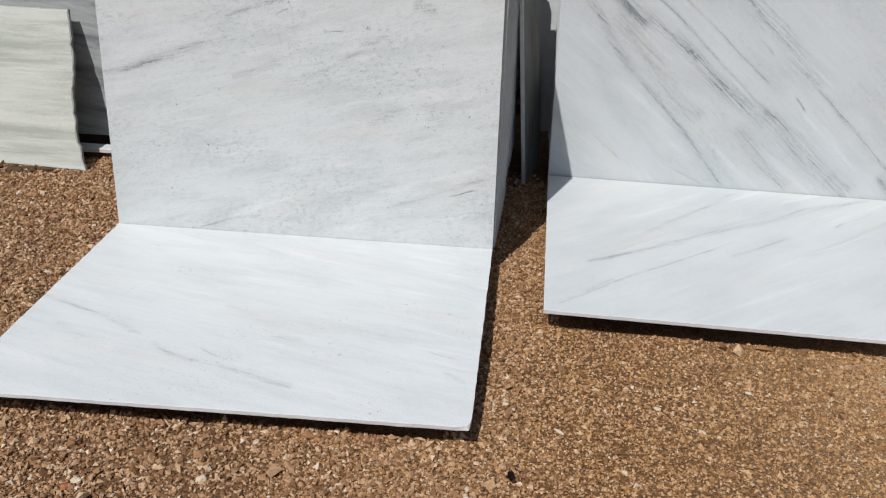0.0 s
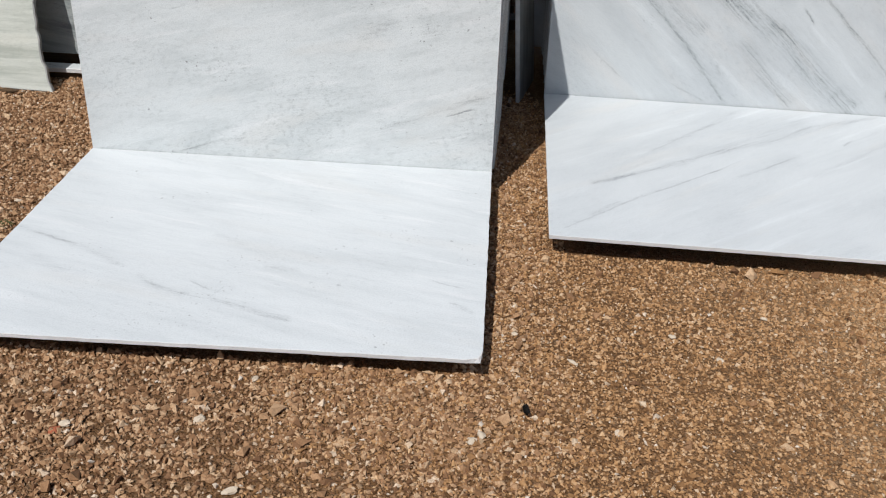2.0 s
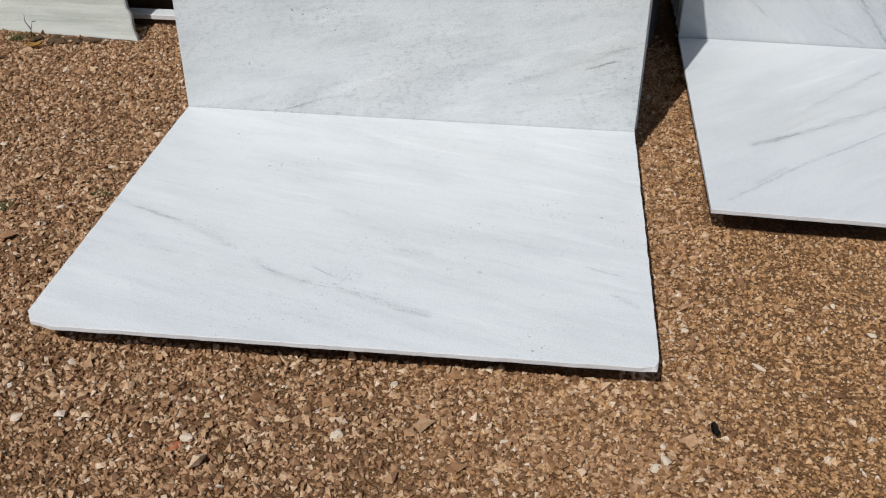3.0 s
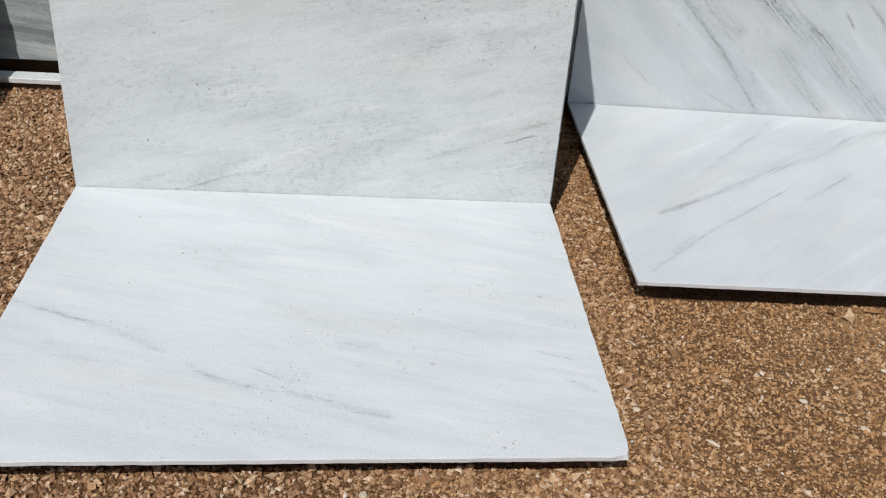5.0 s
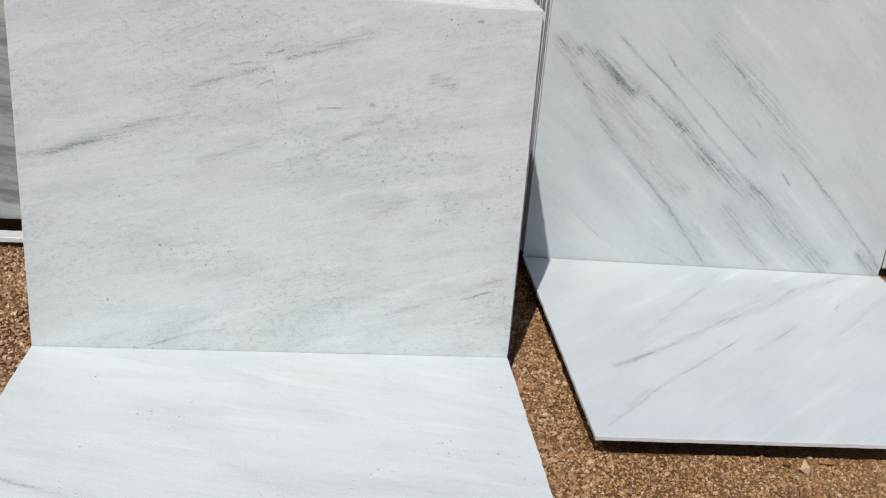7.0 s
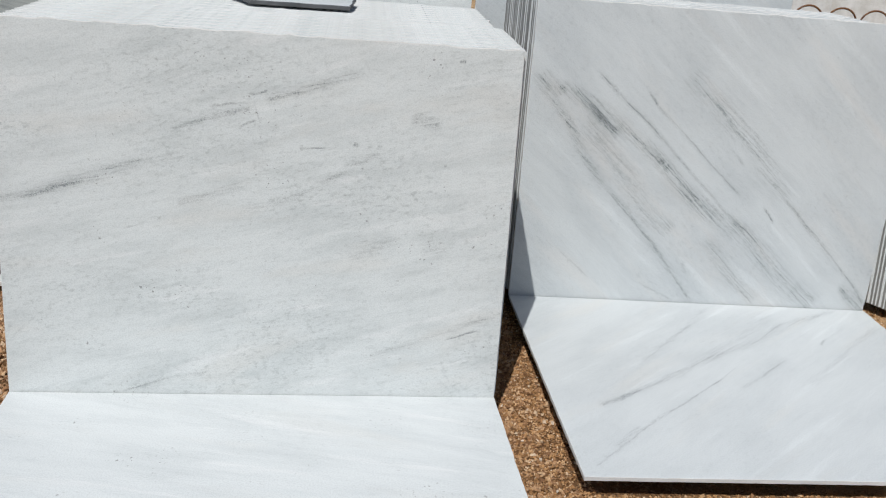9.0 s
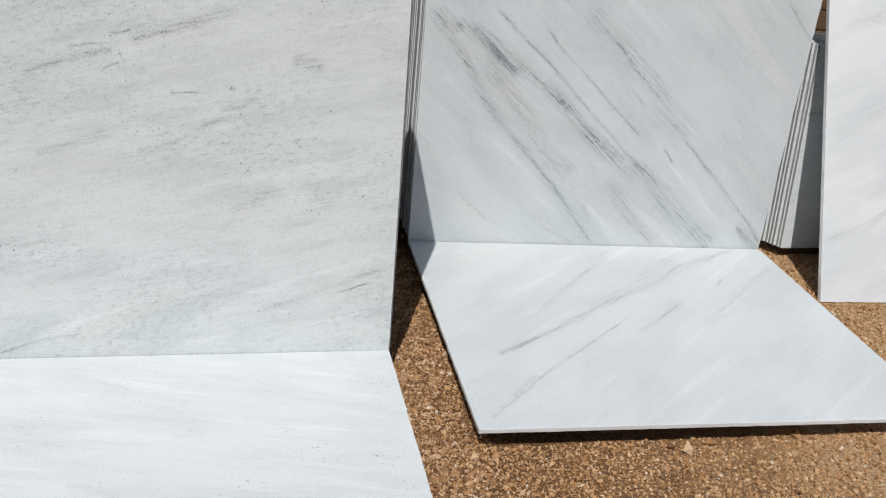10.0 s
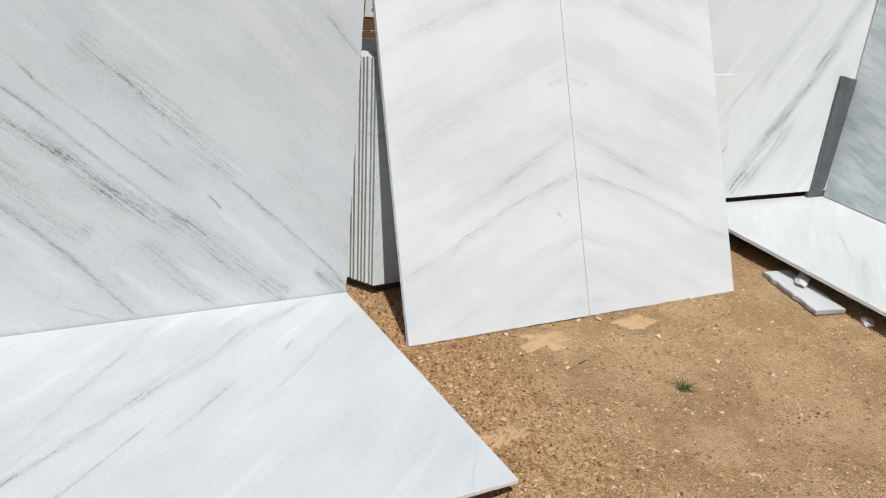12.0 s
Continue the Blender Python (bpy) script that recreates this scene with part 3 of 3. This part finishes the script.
# ---- smooth drifts of sand and dark crumbs between the gravel ----
def sand_patch(x, y, rx, ry, seed):
    bm = bmesh.new()
    top = bm.verts.new((0, 0, 0.0035))
    rings = []
    n = 72
    for k, rise in ((0.35, 0.0030), (0.7, 0.0016), (1.0, -0.006)):
        row = []
        for i in range(n):
            a = 2 * math.pi * i / n
            w = 1 + 0.7 * noise.noise((1.3 * math.cos(a) + seed, 1.3 * math.sin(a), 0)) + 0.5 * noise.noise((4 * math.cos(a), 4 * math.sin(a) + seed, 2)) + 0.25 * noise.noise((11 * math.cos(a), 11 * math.sin(a) + seed, 5))
            row.append(bm.verts.new((rx * k * w * math.cos(a), ry * k * w * math.sin(a), rise)))
        rings.append(row)
    for i in range(n):
        j = (i + 1) % n
        bm.faces.new((top, rings[0][i], rings[0][j]))
        for p, q in zip(rings, rings[1:]):
            bm.faces.new((p[i], q[i], q[j], p[j]))
    for f in bm.faces:
        f.smooth = True
    ob = mesh_object("sand_patch", bm, drift)
    ob.location = (x, y, 0.0)
    return tagged(ob, "smooth pale drift of sand on the ground", "sand", "sand drifts", "stuff")


drift = plain_stone("pale_drift_sand", (0.60, 0.40, 0.225), (0.50, 0.325, 0.175), 0.95, 22, bump=1.0)
for i, (bx, by, br) in enumerate(BARE):
    if br < 0.09:
        sand_patch(bx, by, br * 1.25, br * 0.75, 11 + 3 * i)
crumbs_dark = chip_material("dark_soil_crumbs", [(0.0, (0.13, 0.072, 0.034)), (0.6, (0.26, 0.15, 0.07)), (1.0, (0.36, 0.22, 0.11))])


def near_drifts(x, y, r):
    near = np.zeros_like(x)
    for bx, by, br in BARE:
        d = np.hypot((x - bx + 0.03) / 1.5, y - by + 0.02) / br
        near = np.maximum(near, np.exp(-((d - 1.15) / 0.35) ** 2))
    blot = np.clip(np.sin(2.7 * x + 0.6) * np.sin(3.9 * y + 1.1) - 0.55, 0, 1)
    return r < 0.75 * near + 0.6 * blot + 0.02


scatter_chips("soil_crumbs", 15000, (1.3, 4.0, -1.1, 0.6), 0.0034, 12, near_drifts, crumbs_dark, "dark brown soil crumbs lying between sand drifts", 0.5)

# ---- the book-matched pair with soft streaks ----
SEAM_A = (-1.38, 0.0, 0.071)
slab("white marble slab with soft grey streaks leaning on a stack", marble_a, pose(SEAM_A[0], 0, SEAM_A[2] - 0.003, -6.0, 0, 0), "front slabs",
     w=1.38, h=1.023, thick=0.014, seed=1, rough=(0.0002, 0.0008, 0.005, 0.001), top=(0.0, -0.004), bevel=0.0006)
slab("white streaked marble slab lying flat on low blocks", marble_a_flat, pose(SEAM_A[0], -0.0022, SEAM_A[2], -90.2, 0, 0), "flat slabs",
     w=1.38, h=1.02, thick=0.012, down=True, seed=2, rough=(0.0002, 0.0016, 0.003, 0.0012), bevel=0.0006,
     outline=((0.0, 0.0), (1.38, 0.0), (1.392, 1.004), (0.085, 1.036), (0.035, 1.024), (0.013, 0.994)),
 chip=(1.392, 1.002, 0.026))

# ---- the book-matched pair with dark diagonal veins ----
SEAM_B = (0.19, 0.771, 0.055)
slab("white marble slab with dark diagonal veins leaning on a stack", marble_b, pose(SEAM_B[0], SEAM_B[1], SEAM_B[2] - 0.003, -5.0, 0, -2.2), "front slabs",
     w=1.449, h=1.115, thick=0.014, seed=3, rough=(0.0002, 0.0015, 0.003, 0.0012), top=(-0.004, 0.028), bevel=0.0006)
slab("white diagonally veined marble slab lying flat on low blocks", marble_b_flat, pose(0.19, 0.7655, 0.057, -89.7, 0, -2.2), "flat slabs",
     w=1.449, h=1.106, thick=0.013, down=True, seed=4, bevel=0.0006, rough=(0.0002, 0.0012, 0.0012, 0.0012), top=(0.040, 0.020), head=(0.021, 0.006))

# ---- the leaning chevron pair ----
for i in range(2):
    slab("white marble panel with chevron veins leaning steeply back", marble_d_twin if i else marble_d,
         pose(1.719, 0.375, 0.0, 0, 0, -2.0) @ pose(0.777 * i, 0, 0, -25.0, 0, 0), "chevron panels",
         mirror=0 if i == 0 else 0.775, w=0.7745, h=1.5, thick=0.018, seed=10 + i, rough=(0.0015, 0.0004, 0.002, 0.0004), bevel=0.0004)


# ---- stacks of slabs behind the front ones ----
def stack(label, group, mat, base, lean, yaw, count, pitch, w, h, seed, slip=0.008, drop=0.02, ragged=0.006, creep=0.0, sway=0.25):
    """Slabs standing one behind the other, each a thing; three shapes take turns."""
    rnd = random.Random(seed)
    first = []
    for i in range(count):
        m = pose(*base, 0, 0, yaw) @ pose(creep * i / count + rnd.uniform(-slip, slip), i * pitch, 0, -lean - rnd.uniform(0, sway), 0, 0)
        if i < 3:
            first.append(slab(label, mat, m, group, ends=dirty_shaded_ends, w=w + rnd.uniform(-slip, slip), h=h - rnd.uniform(0, drop), thick=pitch * 0.998, seed=seed * 17 + i,
                              rough=(0.001, 0.0006, ragged, 0.0008), bevel=0.00012))
        else:
            copy_thing(first[i % 3], m)


stack("rough-topped white marble slab standing in a tight stack", "stack behind the streaked slab", marble_a,
      (-1.372, 0.0215, 0.0695), 6.2, 0, 23, 0.0205, 1.380, 1.016, 31, slip=0.0008, drop=0.002, ragged=0.0015, creep=0.012, sway=0.03)
stack("rough-topped white marble slab standing in a tight stack", "second stack behind the streaked slab", marble_a,
      (-1.355, 0.515, 0.0695), 6.4, 0, 29, 0.0205, 1.365, 1.008, 32, slip=0.002, drop=0.003, ragged=0.002, creep=0.02, sway=0.03)
# the grey of this face is the gap's shade put into colour
slab("marble slab with shade in its grey colour leaning sideways in the gap", dirty_shaded_ends, pose(0.095, 0.857, -0.032, -4.2, 0, 78), "offcuts",
     w=0.30, h=1.07, thick=0.018, seed=33)
stack("rough-topped white marble slab standing in a tight stack", "third stack behind the streaked slab", marble_a,
      (-1.29, 1.125, 0.0), 6.4, 0, 16, 0.0205, 1.30, 1.115, 38, slip=0.006, drop=0.006, ragged=0.003)
stack("white marble slab standing in a tight stack", "stack behind the veined slab", marble_b,
      (0.195, 0.789, 0.053), 5.2, -2.2, 28, 0.0205, 1.40, 1.095, 34, slip=0.004, drop=0.006, ragged=0.003, creep=-0.028)
slab("veined white marble slab standing far behind the stacks", marble_b, pose(0.085, 1.52, 0.0, -5, 0, -2), "back slabs",
     w=1.42, h=1.19, thick=0.018, seed=35)
stack("thin marble offcut standing in a bundle", "bundle between the slabs", marble_a,
      (1.764, 0.748, 0.045), 8.0, 1.5, 9, 0.0140, 0.75, 0.835, 36, slip=0.003, drop=0.012, ragged=0.004, creep=-0.075, sway=0.03)
stack("white marble slab standing upright behind the chevron panels", "stack behind the chevron panels", marble_d,
      (2.12, 1.06, 0.0), 3.0, -2, 5, 0.021, 1.05, 1.42, 37)
slab("small pale marble slab leaning behind the chevron panels", marble_h, pose(2.90, 0.645, 0.0, -12, 0, -2), "offcuts",
     w=0.60, h=0.83, thick=0.016, seed=41, top=(0.0, 0.01))

# ---- the corner with green-veined slabs ----
slab("tall white marble slab with green diagonal veins standing upright", marble_h, pose(3.268, 0.985, 0.135, -9, 0, -3.5), "back slabs",
     w=2.5, h=1.6, thick=0.02, seed=51, rough=(0.001, 0.001, 0.003, 0.001))
slab("cloudy grey-green marble slab leaning back", marble_i, pose(4.604, 0.90, 0.1, -9, 0, -94), "corner slabs",
     w=1.5, h=1.4, thick=0.02, seed=52, top=(-0.205, 0.0))
slab("pale marble slab lying flat on raised blocks", marble_h, pose(4.603, 0.93, 0.1, -90, 0, -94), "flat slabs",
     w=1.5, h=0.965, thick=0.02, down=True, seed=54, rough=(0.0004, 0.001, 0.0015, 0.001))
# narrow strip, dark grey all over, before the green-veined slab
dark_strip = slab("narrow dark grey strip leaning on the marble", dark_stone_shade, pose(4.475, 0.905, 0.101, -7, 9, -3.5), "offcuts", edge=dark_stone_shade,
                  w=0.125, h=0.66, thick=0.02, seed=55)
slab("broken marble offcut lying on the sand", marble_d, pose(3.432, 0.033, 0.022, -90, 0, 74.6), "offcuts",
     w=0.375, h=0.155, thick=0.02, down=True, seed=56, rough=(0.010, 0.006, 0.003, 0.003), top=(0.01, 0.015), edge=dirty_shaded_ends)

# ---- the far-left slabs ----
slab("cream striped marble offcut with a broken edge leaning back", marble_c, pose(-2.435, 0.668, 0.0, -19, 0, -4), "offcuts",
     w=0.6, h=0.69, thick=0.018, seed=61, rough=(0.001, 0.008, 0.003, 0.002), edge=dirty_shaded_ends,
     outline=((0.0, 0.0), (0.60, 0.0), (0.562, 0.12), (0.532, 0.27), (0.528, 0.48), (0.498, 0.69), (0.03, 0.69)))
slab("grey marble slab with dark streaks standing upright", marble_e, pose(-2.9, 0.885, 0.075, -2.5, 0, 0), "back slabs",
     w=1.46, h=1.15, thick=0.02, seed=62)
slab("white marble strip lying flat on the gravel", marble_a, pose(-2.3, 0.845, 0.047, -90, 0, 0), "flat slabs",
     w=0.88, h=0.065, thick=0.02, down=True, seed=63, rough=(0.001, 0.002, 0.003, 0.003))


# ---- supports ----
def batten(label, x, y, length, width, height, yaw=90.0, z=0.0):
    ob = mesh_object("timber_batten", box_bmesh(length, width, height, 0.004, 3, 0.0012), timber)
    ob.matrix_world = pose(x, y, z - 0.004, 0, 0, yaw)
    return tagged(ob, "rough brown timber batten lying on the ground", "batten", "battens", "thing")


for bx in (-1.22, -0.70, -0.16):
    batten("", bx, 0.56, 1.10, 0.07, 0.073)
    batten("", bx, -0.46, 0.80, 0.06, 0.061)
for bx in (0.36, 0.95, 1.48):
    batten("", bx, 1.10, 0.62, 0.06, 0.089, z=-0.033)
    batten("", bx, 0.26, 0.82, 0.05, 0.075, z=-0.033)
batten("", 2.15, 0.82, 0.70, 0.05, 0.049, 1.5)
batten("", 4.05, 1.06, 1.40, 0.08, 0.139, -3.5)
for by in (-0.30, 0.72):
    batten("", 4.15, by, 0.75, 0.07, 0.084, 0)
batten("", -2.2, 0.815, 1.4, 0.04, 0.031, 0)
batten("", -2.2, 0.99, 1.4, 0.10, 0.079, 0)

slab("bluish white marble slab leaning beside the cream one", marble_b, pose(-3.25, 0.74, 0.0, -10, 0, -2), "offcuts",
     w=0.78, h=0.95, thick=0.018, seed=64, top=(0.0, -0.05))
# dark edge colour stands in for the shadow under this offcut
slab("thin marble offcut lying on top of the stack", marble_a, pose(-0.90, 0.97, 1.099, -87.5, 0, 2), "offcuts", edge=dark_stone_shade,
     w=0.46, h=0.20, thick=0.014, down=True, seed=65, rough=(0.003, 0.006, 0.004, 0.004), top=(0.10, -0.03))


# ---- behind the slabs ----
def timber_pile(x, y, w, h, d, seed):
    """Old planks piled flat, one part each."""
    rnd = random.Random(seed)
    pile = new("timber_pile")
    pile.matrix_world = pose(x, y, -0.004, 0, 0, -3)
    tagged(pile, "pile of old brown planks behind the slabs", "timber pile", kind="thing")
    z = 0.0
    while z < h:
        t = rnd.uniform(0.045, 0.07)
        for row in range(2):
            p = mesh_object("plank", box_bmesh(w * rnd.uniform(0.9, 1.0), d * 0.48, t - 0.004, 0.004, seed, 0.002), timber, pile)
            p.location = (rnd.uniform(-0.06, 0.06), (row - 0.5) * d * 0.5, z)
        z += t
    return pile


timber_pile(-0.42, 1.80, 1.02, 0.96, 0.26, 71)
slab("dark grey stone slab standing behind the bundle", dark_stone_shade, pose(1.75, 1.9, 0.0, -6, 0, -2), "back slabs", edge=dark_stone_shade,
     w=1.2, h=0.72, thick=0.03, seed=72)


def crate(x, y, w, d, h):
    box = new("wooden_crate")
    box.matrix_world = pose(x, y, -0.004, 0, 0, -8)
    tagged(box, "brown wooden crate with a pale label", "crate", kind="thing")
    n = 7
    for i in range(n):
        p = mesh_object("board", box_bmesh(w, 0.025, h / n - 0.008, 0.003, i, 0.0015), timber, box)
        p.location = (0, -d / 2, h / n * i)
        q = mesh_object("board", box_bmesh(w, 0.025, h / n - 0.008, 0.003, i, 0.0015), timber, box)
        q.location = (0, d / 2, h / n * i)
    for sx in (-1, 1):
        p = mesh_object("side_panel", box_bmesh(0.03, d - 0.03, h, 0.003), timber, box)
        p.location = (sx * (w / 2 - 0.03), 0, 0)
    p = mesh_object("label", box_bmesh(0.30, 0.006, 0.11, 0.001), rubble_white, box)
    p.location = (-0.02, -d / 2 - 0.0165, h - 0.17)
    tagged(p, "pale paper label")
    for i in range(2):
        q = mesh_object("printed_bar", box_bmesh(0.22, 0.003, 0.018, 0.0005), dark_stone_shade, p)
        q.location = (0, -0.0045, 0.035 + 0.03 * i)


crate(2.85, 3.05, 1.1, 0.7, 0.86)


def hoop_fence(x, y, count, gap, h):
    """Rusty bent-iron hoops in a row between two rails."""
    fence = new("hoop_fence")
    fence.matrix_world = pose(x, y, -0.004, 0, 0, -6)
    tagged(fence, "rusty iron hoop fence before white slabs", "fence", kind="thing")
    for i in range(count):
        cu = bpy.data.curves.new("hoop", "CURVE")
        cu.dimensions, cu.bevel_depth, cu.bevel_resolution = "3D", 0.007, 2
        sp = cu.splines.new("POLY")
        pts = [(-gap * 0.46, 0, 0)] + [(-gap * 0.46 * math.cos(a), 0, h - gap * 0.46 + gap * 0.46 * math.sin(a)) for a in np.linspace(0, math.pi, 13)] + [(gap * 0.46, 0, 0)]
        sp.points.add(len(pts) - 1)
        for q, c in zip(sp.points, pts):
            q.co = (*c, 1)
        cu.materials.append(rust)
        ob = new("hoop", cu)
        ob.parent, ob.location = fence, (gap * i, 0, 0)
    for z in (0.2, h * 0.72):
        r = mesh_object("rail", box_bmesh(count * gap, 0.03, 0.012, 0.002), rust, fence)
        r.location = ((count - 1) * gap / 2, 0.02, z)


hoop_fence(1.35, 3.85, 11, 0.24, 1.0)
for i in range(3):
    slab("rough white stone slab standing by the fence", rubble_white, pose(0.9 + 1.15 * i, 4.05 + 0.03 * i, 0, -6, 0, -4), "far slabs", edge=rubble_white,
         w=1.12, h=1.15 + 0.04 * (i % 2), thick=0.03, seed=75 + i, rough=(0.002, 0.006, 0.012, 0.006))


# ---- small things on the ground ----
def pebble(name, label, x, y, size, mat, seed, flat=0.5, category="stone", group=""):
    rnd = random.Random(seed)
    bm = bmesh.new()
    bmesh.ops.create_icosphere(bm, subdivisions=2, radius=1.0)
    for v in bm.verts:
        k = 1 + 0.45 * noise.noise(v.co * 1.3 + Vector((seed, 0, 0))) + rnd.uniform(-0.08, 0.08)
        v.co = Vector((v.co.x * k * size[0], v.co.y * k * size[1], v.co.z * k * size[1] * flat))
    ob = mesh_object(name, bm, mat)
    ob.matrix_world = pose(x, y, ground_height(x, y) + 0.004 + size[1] * flat * 0.55, 0, 0, rnd.uniform(0, 180))
    return tagged(ob, label, category, group, "thing")


cream_stone = plain_stone("cream_pebble", (0.66, 0.55, 0.42), (0.55, 0.44, 0.32), 0.8, 60)
red_stone = plain_stone("red_brick_chip", (0.42, 0.13, 0.06), (0.30, 0.09, 0.045), 0.85, 60)
black_leaf = plain_stone("black_leaf", (0.02, 0.018, 0.015), (0.012, 0.01, 0.009), 0.7, 40)
dry_leaf = plain_stone("dry_yellow_leaf", (0.55, 0.33, 0.09), (0.42, 0.24, 0.06), 0.7, 40)
straw = plain_stone("grey_brown_twig", (0.07, 0.05, 0.03), (0.04, 0.028, 0.018), 0.85, 50)
grass_green = plain_stone("dull_grass", (0.075, 0.11, 0.028), (0.14, 0.13, 0.05), 0.7, 40)
clod = plain_stone("dark_earth_clod", (0.10, 0.06, 0.03), (0.06, 0.035, 0.018), 0.95, 30)

for i, (x, y, a, b) in enumerate(((0.239, -0.893, 0.016, 0.006), (0.508, -0.748, 0.011, 0.008), (0.091, -0.784, 0.010, 0.008),
                                  (0.02, -1.18, 0.012, 0.009), (-0.62, -1.20, 0.014, 0.012), (0.78, -0.62, 0.010, 0.007),
                                  (-0.49, -1.40, 0.018, 0.010), (-1.916, -0.187, 0.013, 0.009), (-1.521, -0.274, 0.012, 0.008),
                                  (-0.916, -1.243, 0.014, 0.011), (-1.28, -1.237, 0.013, 0.010), (-1.57, -0.495, 0.011, 0.008), (0.0, -1.201, 0.014, 0.009),
                                  (-0.533, -1.049, 0.010, 0.008), (-0.289, -1.177, 0.010, 0.007), (0.331, -1.137, 0.010, 0.008), (0.615, -0.845, 0.011, 0.008))):
    pebble("pebble", "pale cream pebble lying on the gravel", x, y, (a, b), cream_stone, 80 + i, 0.5, "stone", "pale pebbles")
pebble("brick_chip", "small red brick chip on the gravel", -0.93, -1.266, (0.013, 0.010), red_stone, 90, 0.5, "stone")
pebble("marble_chunk", "small white marble chunk on a broken offcut", 3.62, 0.25, (0.082, 0.030), rubble_white, 91, 0.5, "stone").location.z = 0.033
pebble("marble_chunk", "small white marble chunk on the sand", 3.60, -0.09, (0.040, 0.024), rubble_white, 92, 0.5, "stone")
for i, (x, y) in enumerate(((-2.07, 0.60), (-2.13, 0.585), (-2.02, 0.615), (-2.24, 0.60), (-2.10, 0.615), (-2.17, 0.60))):
    pebble("earth_clod", "dark clod of earth at the foot of a slab", x, y, (0.030 + 0.008 * (i % 3), 0.016 + 0.006 * (i % 2)), clod, 95 + i, 0.38, "clod", "clods")


def leaf(label, x, y, length, width, mat, yaw, curl):
    bm = bmesh.new()
    n = 8
    rows = []
    for i in range(n + 1):
        t = i / n
        half = width * math.sin(math.pi * min(1, t * 0.94 + 0.03)) ** 0.8 * (1 + 0.2 * math.sin(9 * t))
        z = 0.006 + curl * (t - 0.5) ** 2
        rows.append([bm.verts.new((length * (t - 0.5), s * half, z + abs(s) * curl * 0.25)) for s in (-1, 0, 1)])
    for a, b in zip(rows, rows[1:]):
        for k in range(2):
            bm.faces.new((a[k], a[k + 1], b[k + 1], b[k]))
    bmesh.ops.solidify(bm, geom=bm.faces[:], thickness=0.0012)
    ob = mesh_object("fallen_leaf", bm, mat)
    ob.matrix_world = pose(x, y, 0.001, 0, 0, yaw)
    return tagged(ob, label, "leaf", kind="thing")


leaf("dark dried leaf lying on the gravel", 0.120, -1.102, 0.034, 0.009, black_leaf, 100, 0.03)
leaf("yellow dried leaf lying on the gravel", -2.20, 0.52, 0.06, 0.020, dry_leaf, 20, 0.04)


def twig(label, x, y, z, strands, mat, name="dry_twig", category="twig", thick=0.0022):
    cu = bpy.data.curves.new(name, "CURVE")
    cu.dimensions, cu.bevel_depth, cu.bevel_resolution = "3D", thick, 1
    for strand in strands:
        sp = cu.splines.new("POLY")
        sp.points.add(len(strand) - 1)
        for i, (q, c) in enumerate(zip(sp.points, strand)):
            q.co, q.radius = (*c, 1), 1.0 - 0.75 * i / (len(strand) - 1)
    cu.materials.append(mat)
    ob = new(name, cu)
    ob.location = (x, y, z)
    return tagged(ob, label, category, kind="thing")


twig("short dark twig lying on the sand", 2.251, 0.075, 0.003, [[(-0.035, 0, 0), (0, 0.004, 0.003), (0.03, -0.002, 0.002)]], straw)
twig("thin dry weed stalk at the foot of a slab", -2.26, 0.60, 0.0,
     [[(0, 0, 0), (0.01, 0, 0.04), (0.03, -0.01, 0.075)], [(0.01, 0, 0.04), (-0.005, 0, 0.07), (0, 0, 0.10)], [(0, 0, 0), (-0.03, 0, 0.02), (-0.05, 0.0, 0.022)],
      [(0.03, -0.01, 0.075), (0.05, -0.01, 0.08)], [(0, 0, 0), (0.03, -0.02, 0.015), (0.05, -0.03, 0.012)]], straw)


def tuft(x, y, blades, seed):
    rnd = random.Random(seed)
    strands = []
    for _ in range(blades):
        a, r, h = rnd.uniform(0, 6.28), rnd.uniform(0.01, 0.055), rnd.uniform(0.008, 0.03)
        o = (rnd.uniform(-0.02, 0.02), rnd.uniform(-0.012, 0.012), 0)
        strands.append([o, (o[0] + 0.5 * r * math.cos(a), o[1] + 0.5 * r * math.sin(a), h), (o[0] + r * math.cos(a), o[1] + r * math.sin(a), h * 0.8)])
    return twig("small tuft of green grass growing in the sand", x, y, -0.002, strands, grass_green, "grass_tuft", "grass", 0.0016)


tuft(2.46, -0.182, 45, 5)
tuft(-2.31, 0.59, 40, 6)


# ---- low green moss between the gravel ----
def moss(x, y, r, seed):
    """Tiny rounded cushions, crowded towards the middle, in one mesh."""
    rnd = random.Random(seed)
    bm = bmesh.new()
    for _ in range(70):
        a, d = rnd.uniform(0, 6.28), r * rnd.random() ** 0.8
        q = rnd.uniform(0.0025, 0.005)
        bmesh.ops.create_icosphere(bm, subdivisions=1, radius=q, matrix=pose(1.6 * d * math.cos(a), d * math.sin(a), rnd.uniform(0.001, 0.005)))
    ob = mesh_object("moss", bm, moss_green)
    ob.location = (x, y, ground_height(x, y))
    return tagged(ob, "dark green moss growing between the gravel", "moss", "moss patches", "stuff")


moss_green = plain_stone("dull_moss", (0.060, 0.072, 0.022), (0.10, 0.085, 0.035), 0.9, 60)
for i, (x, y, r) in enumerate(((-1.498, -0.413, 0.022), (-1.735, -0.505, 0.024))):
    moss(x, y, r, 130 + i)
